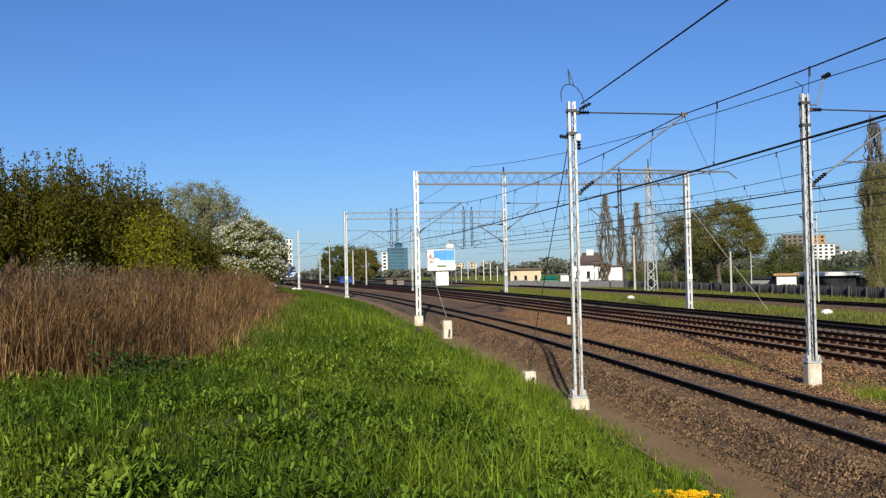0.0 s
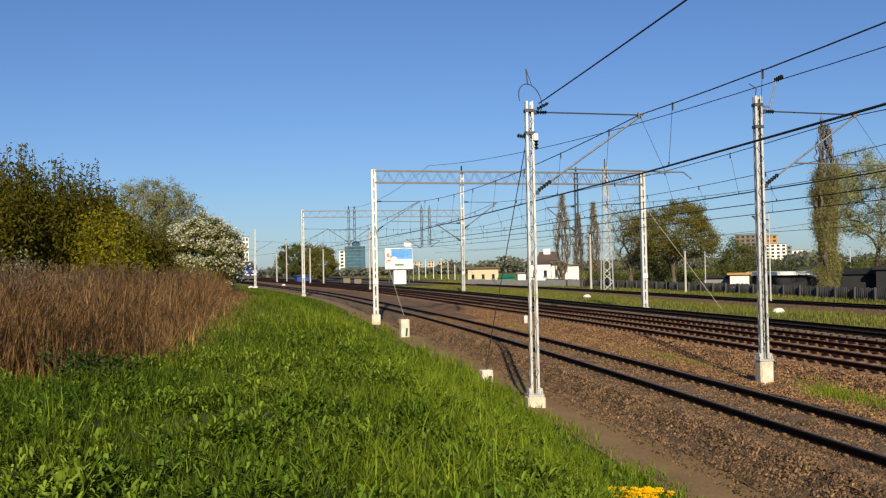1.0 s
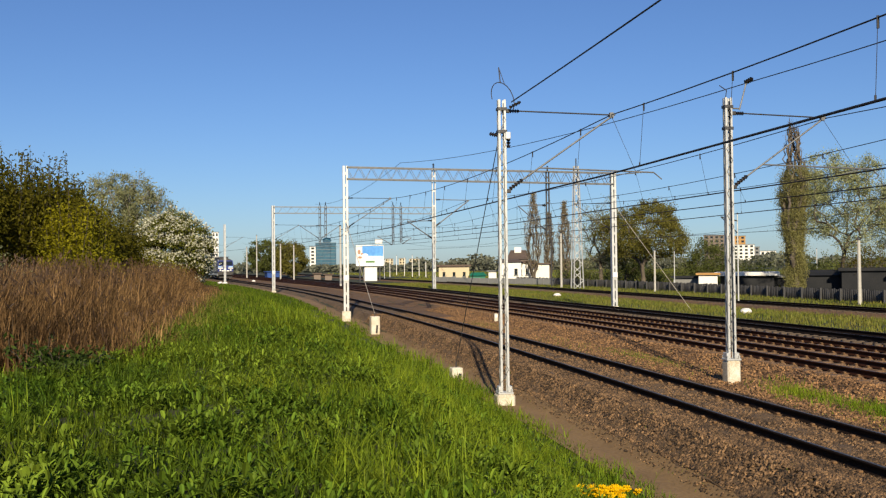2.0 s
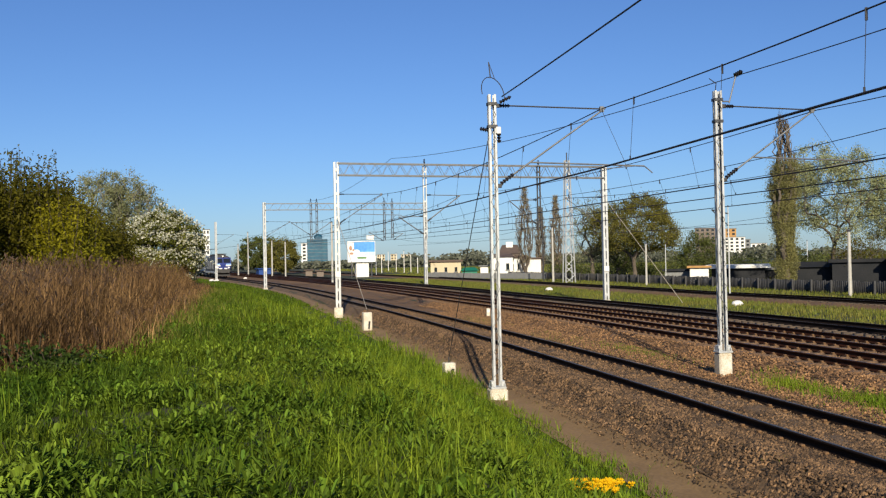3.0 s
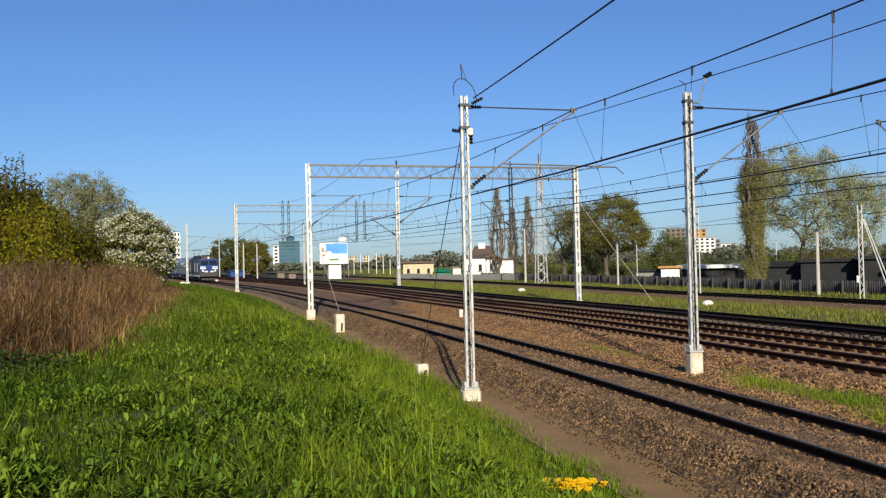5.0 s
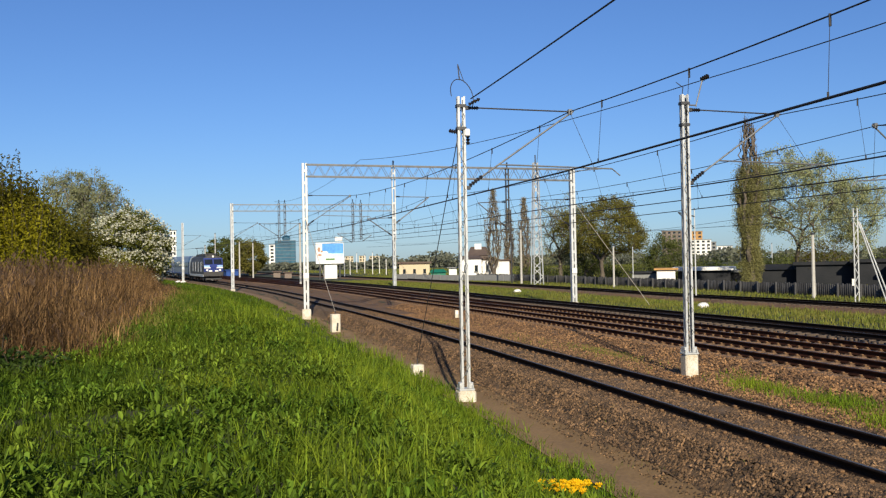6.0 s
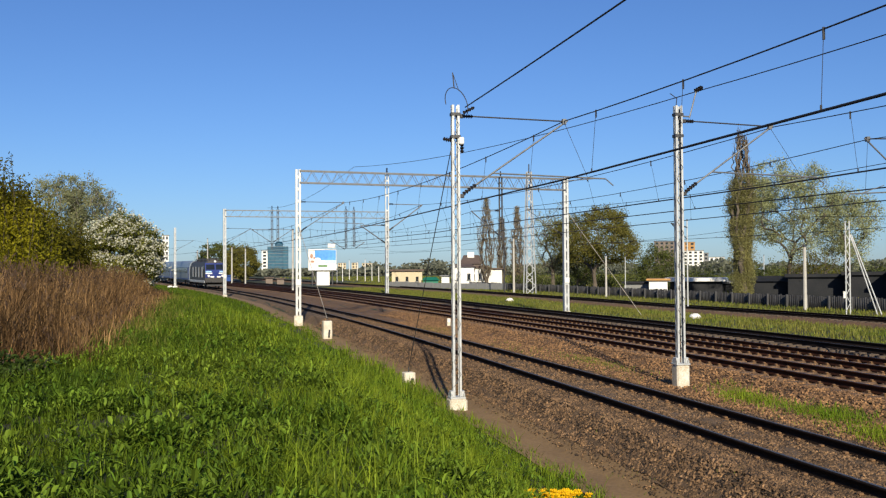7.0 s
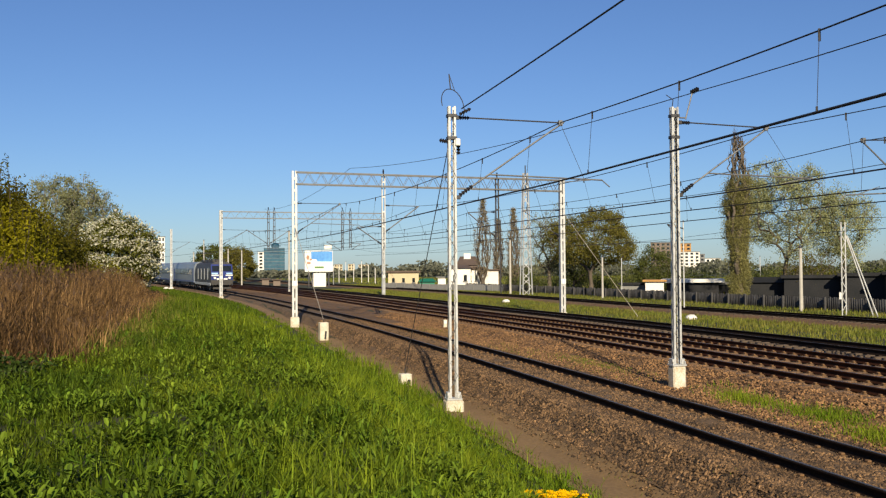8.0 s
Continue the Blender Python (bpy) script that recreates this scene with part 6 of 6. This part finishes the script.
    # sides: pale panels between ventilation grilles
    for s in (-1, 1):
        for k in range(4):
            y0 = -L / 2 + 2.4 + k * 3.1
            bm = bmesh.new()
            box(bm, min(s * 1.47, s * 1.53), max(s * 1.47, s * 1.53), y0, y0 + 0.55, 1.5, 3.0, 0.01)
            part("side_panel", bm, M_LOCOGREY, t, "pale grey side panel")
        bm = bmesh.new()
        box(bm, min(s * 1.46, s * 1.515), max(s * 1.46, s * 1.515), -L / 2 + 0.9, -L / 2 + 1.7, 2.45, 3.1, 0.01)
        part("cab_window", bm, M_WINDOW, t)
        bm = bmesh.new()
        box(bm, min(s * 1.4, s * 1.5), max(s * 1.4, s * 1.5), -L / 2 + 0.4, L / 2 - 0.4, 0.75, 1.1, 0.03)
        part("skirt", bm, M_LOCOGREY, t)
    for k, (a, b, h) in enumerate(((-5.2, -2.4, 0.28), (-1.8, 1.6, 0.34), (2.4, 5.0, 0.28))):
        bm = bmesh.new()
        box(bm, -0.85, 0.85, a, b, 3.85, 3.88 + h, 0.05)
        part("roof_housing", bm, M_LOCODARK, t)
    for y, up in ((-5.9, 0.0), (5.9, 1.0)):
        bm = bmesh.new()
        if up:
            for s in (-1, 1):
                rod(bm, (s * 0.5, y, 4.0), (s * 0.35, y + 1.1, 4.5), 0.035)
                rod(bm, (s * 0.35, y + 1.1, 4.5), (s * 0.6, y, 5.15), 0.03)
            rod(bm, (-0.85, y, 5.16), (0.85, y, 5.16), 0.04)
            rod(bm, (-0.6, y, 4.0), (0.6, y, 4.0), 0.05)
        else:
            for s in (-1, 1):
                rod(bm, (s * 0.5, y - 0.8, 4.05), (s * 0.5, y + 0.9, 4.2), 0.035)
            rod(bm, (-0.85, y - 0.8, 4.22), (0.85, y - 0.8, 4.22), 0.04)
            rod(bm, (-0.6, y + 0.9, 4.1), (0.6, y + 0.9, 4.1), 0.05)
        part("pantograph", bm, M_DARKSTEEL, t)
    for y in (-4.6, 4.6):
        bogie(t, y, 2.9)
    return t


LIGHTBLUE = []


def mat_lightblue():
    if not LIGHTBLUE:
        LIGHTBLUE.append(mat("pale_blue_stripe", (0.32, 0.52, 0.80), 0.4, scale=1, fine=20, bump=0.0))
    return LIGHTBLUE[0]


def coach():
    t = thing("passenger_coach", 0, 0, 0, "silver-grey passenger coach with a dark window band", "coach", "coaches of the train")
    L = 24.0
    prof = [(-1.42, 0.95), (-1.45, 2.0), (-1.42, 3.0), (-1.2, 3.65), (-0.7, 3.98), (0.7, 3.98), (1.2, 3.65), (1.42, 3.0), (1.45, 2.0), (1.42, 0.95)]
    bm = bmesh.new()
    rings = [[bm.verts.new((x, s * L / 2, z)) for x, z in prof] for s in (-1, 1)]
    n = len(prof)
    for i in range(n):
        bm.faces.new((rings[0][i], rings[0][(i + 1) % n], rings[1][(i + 1) % n], rings[1][i]))
    bm.faces.new(rings[0][::-1])
    bm.faces.new(rings[1])
    bmesh.ops.recalc_face_normals(bm, faces=bm.faces)
    part("body", bm, M_COACH, t)
    for s in (-1, 1):
        bm = bmesh.new()
        box(bm, min(s * 1.40, s * 1.462), max(s * 1.40, s * 1.462), -L / 2 + 1.6, L / 2 - 1.6, 2.02, 2.95, 0.01)
        band = part("window_band", bm, mat_band(), t, "dark blue window band")
        for k in range(11):
            y0 = -L / 2 + 2.1 + k * 1.83
            bm = bmesh.new()
            box(bm, min(s * 1.40, s * 1.472), max(s * 1.40, s * 1.472), y0, y0 + 1.25, 2.1, 2.88, 0.02)
            part("window", bm, M_WINDOW, t)
        for e in (-1, 1):
            bm = bmesh.new()
            y0 = e * (L / 2 - 0.85)
            box(bm, min(s * 1.40, s * 1.465), max(s * 1.40, s * 1.465), y0 - 0.4, y0 + 0.4, 1.05, 3.0, 0.02)
            part("door", bm, M_LOCOBLUE, t)
        bm = bmesh.new()
        box(bm, min(s * 1.40, s * 1.462), max(s * 1.40, s * 1.462), -L / 2 + 0.05, L / 2 - 0.05, 1.0, 1.22, 0.01)
        part("sill_stripe", bm, M_LOCOBLUE, t)
    bm = bmesh.new()
    box(bm, -1.2, 1.2, -5, 5, 0.45, 0.96, 0.05)
    part("underframe", bm, M_LOCODARK, t)
    bm = bmesh.new()
    box(bm, -0.7, 0.7, -L / 2 - 0.3, -L / 2, 1.1, 3.2, 0.05)
    part("gangway", bm, M_LOCODARK, t)
    for y in (-8.6, 8.6):
        bogie(t, y, 2.5)
    return t


BAND = []


def mat_band():
    if not BAND:
        BAND.append(mat("coach_band_blue", (0.05, 0.075, 0.14), 0.35, scale=1, fine=20, bump=0.0))
    return BAND[0]


loco = locomotive()
TRAIN = [(loco, 8.0)]
for i in range(3):
    TRAIN.append((coach(), 16.0 + 0.6 + 12.3 + i * 24.6))


# ---- what moves ----
PACE = 9.3


def motions():
    """The train draws near along the bend at an even pace, and its wheels turn."""
    def on_track(y):
        return pose(T1 + float(bend(y)), y, float(rise(y)), 0.355, 0, heading(y))
    for car, back in TRAIN:
        rows = []
        for i in range(17):
            t = i * 0.5
            rows.append((t, on_track(132.5 + PACE * (8.0 - t) * 0.985 + back * 0.985)))
        walk(car, rows)
    turn = math.degrees(PACE / 0.55)
    for w, y in WHEELS:
        walk(w, [(k / 15.0, pose(0, y, 0.555, turn * k / 15.0, 0, 0)) for k in range(121)])


motions()
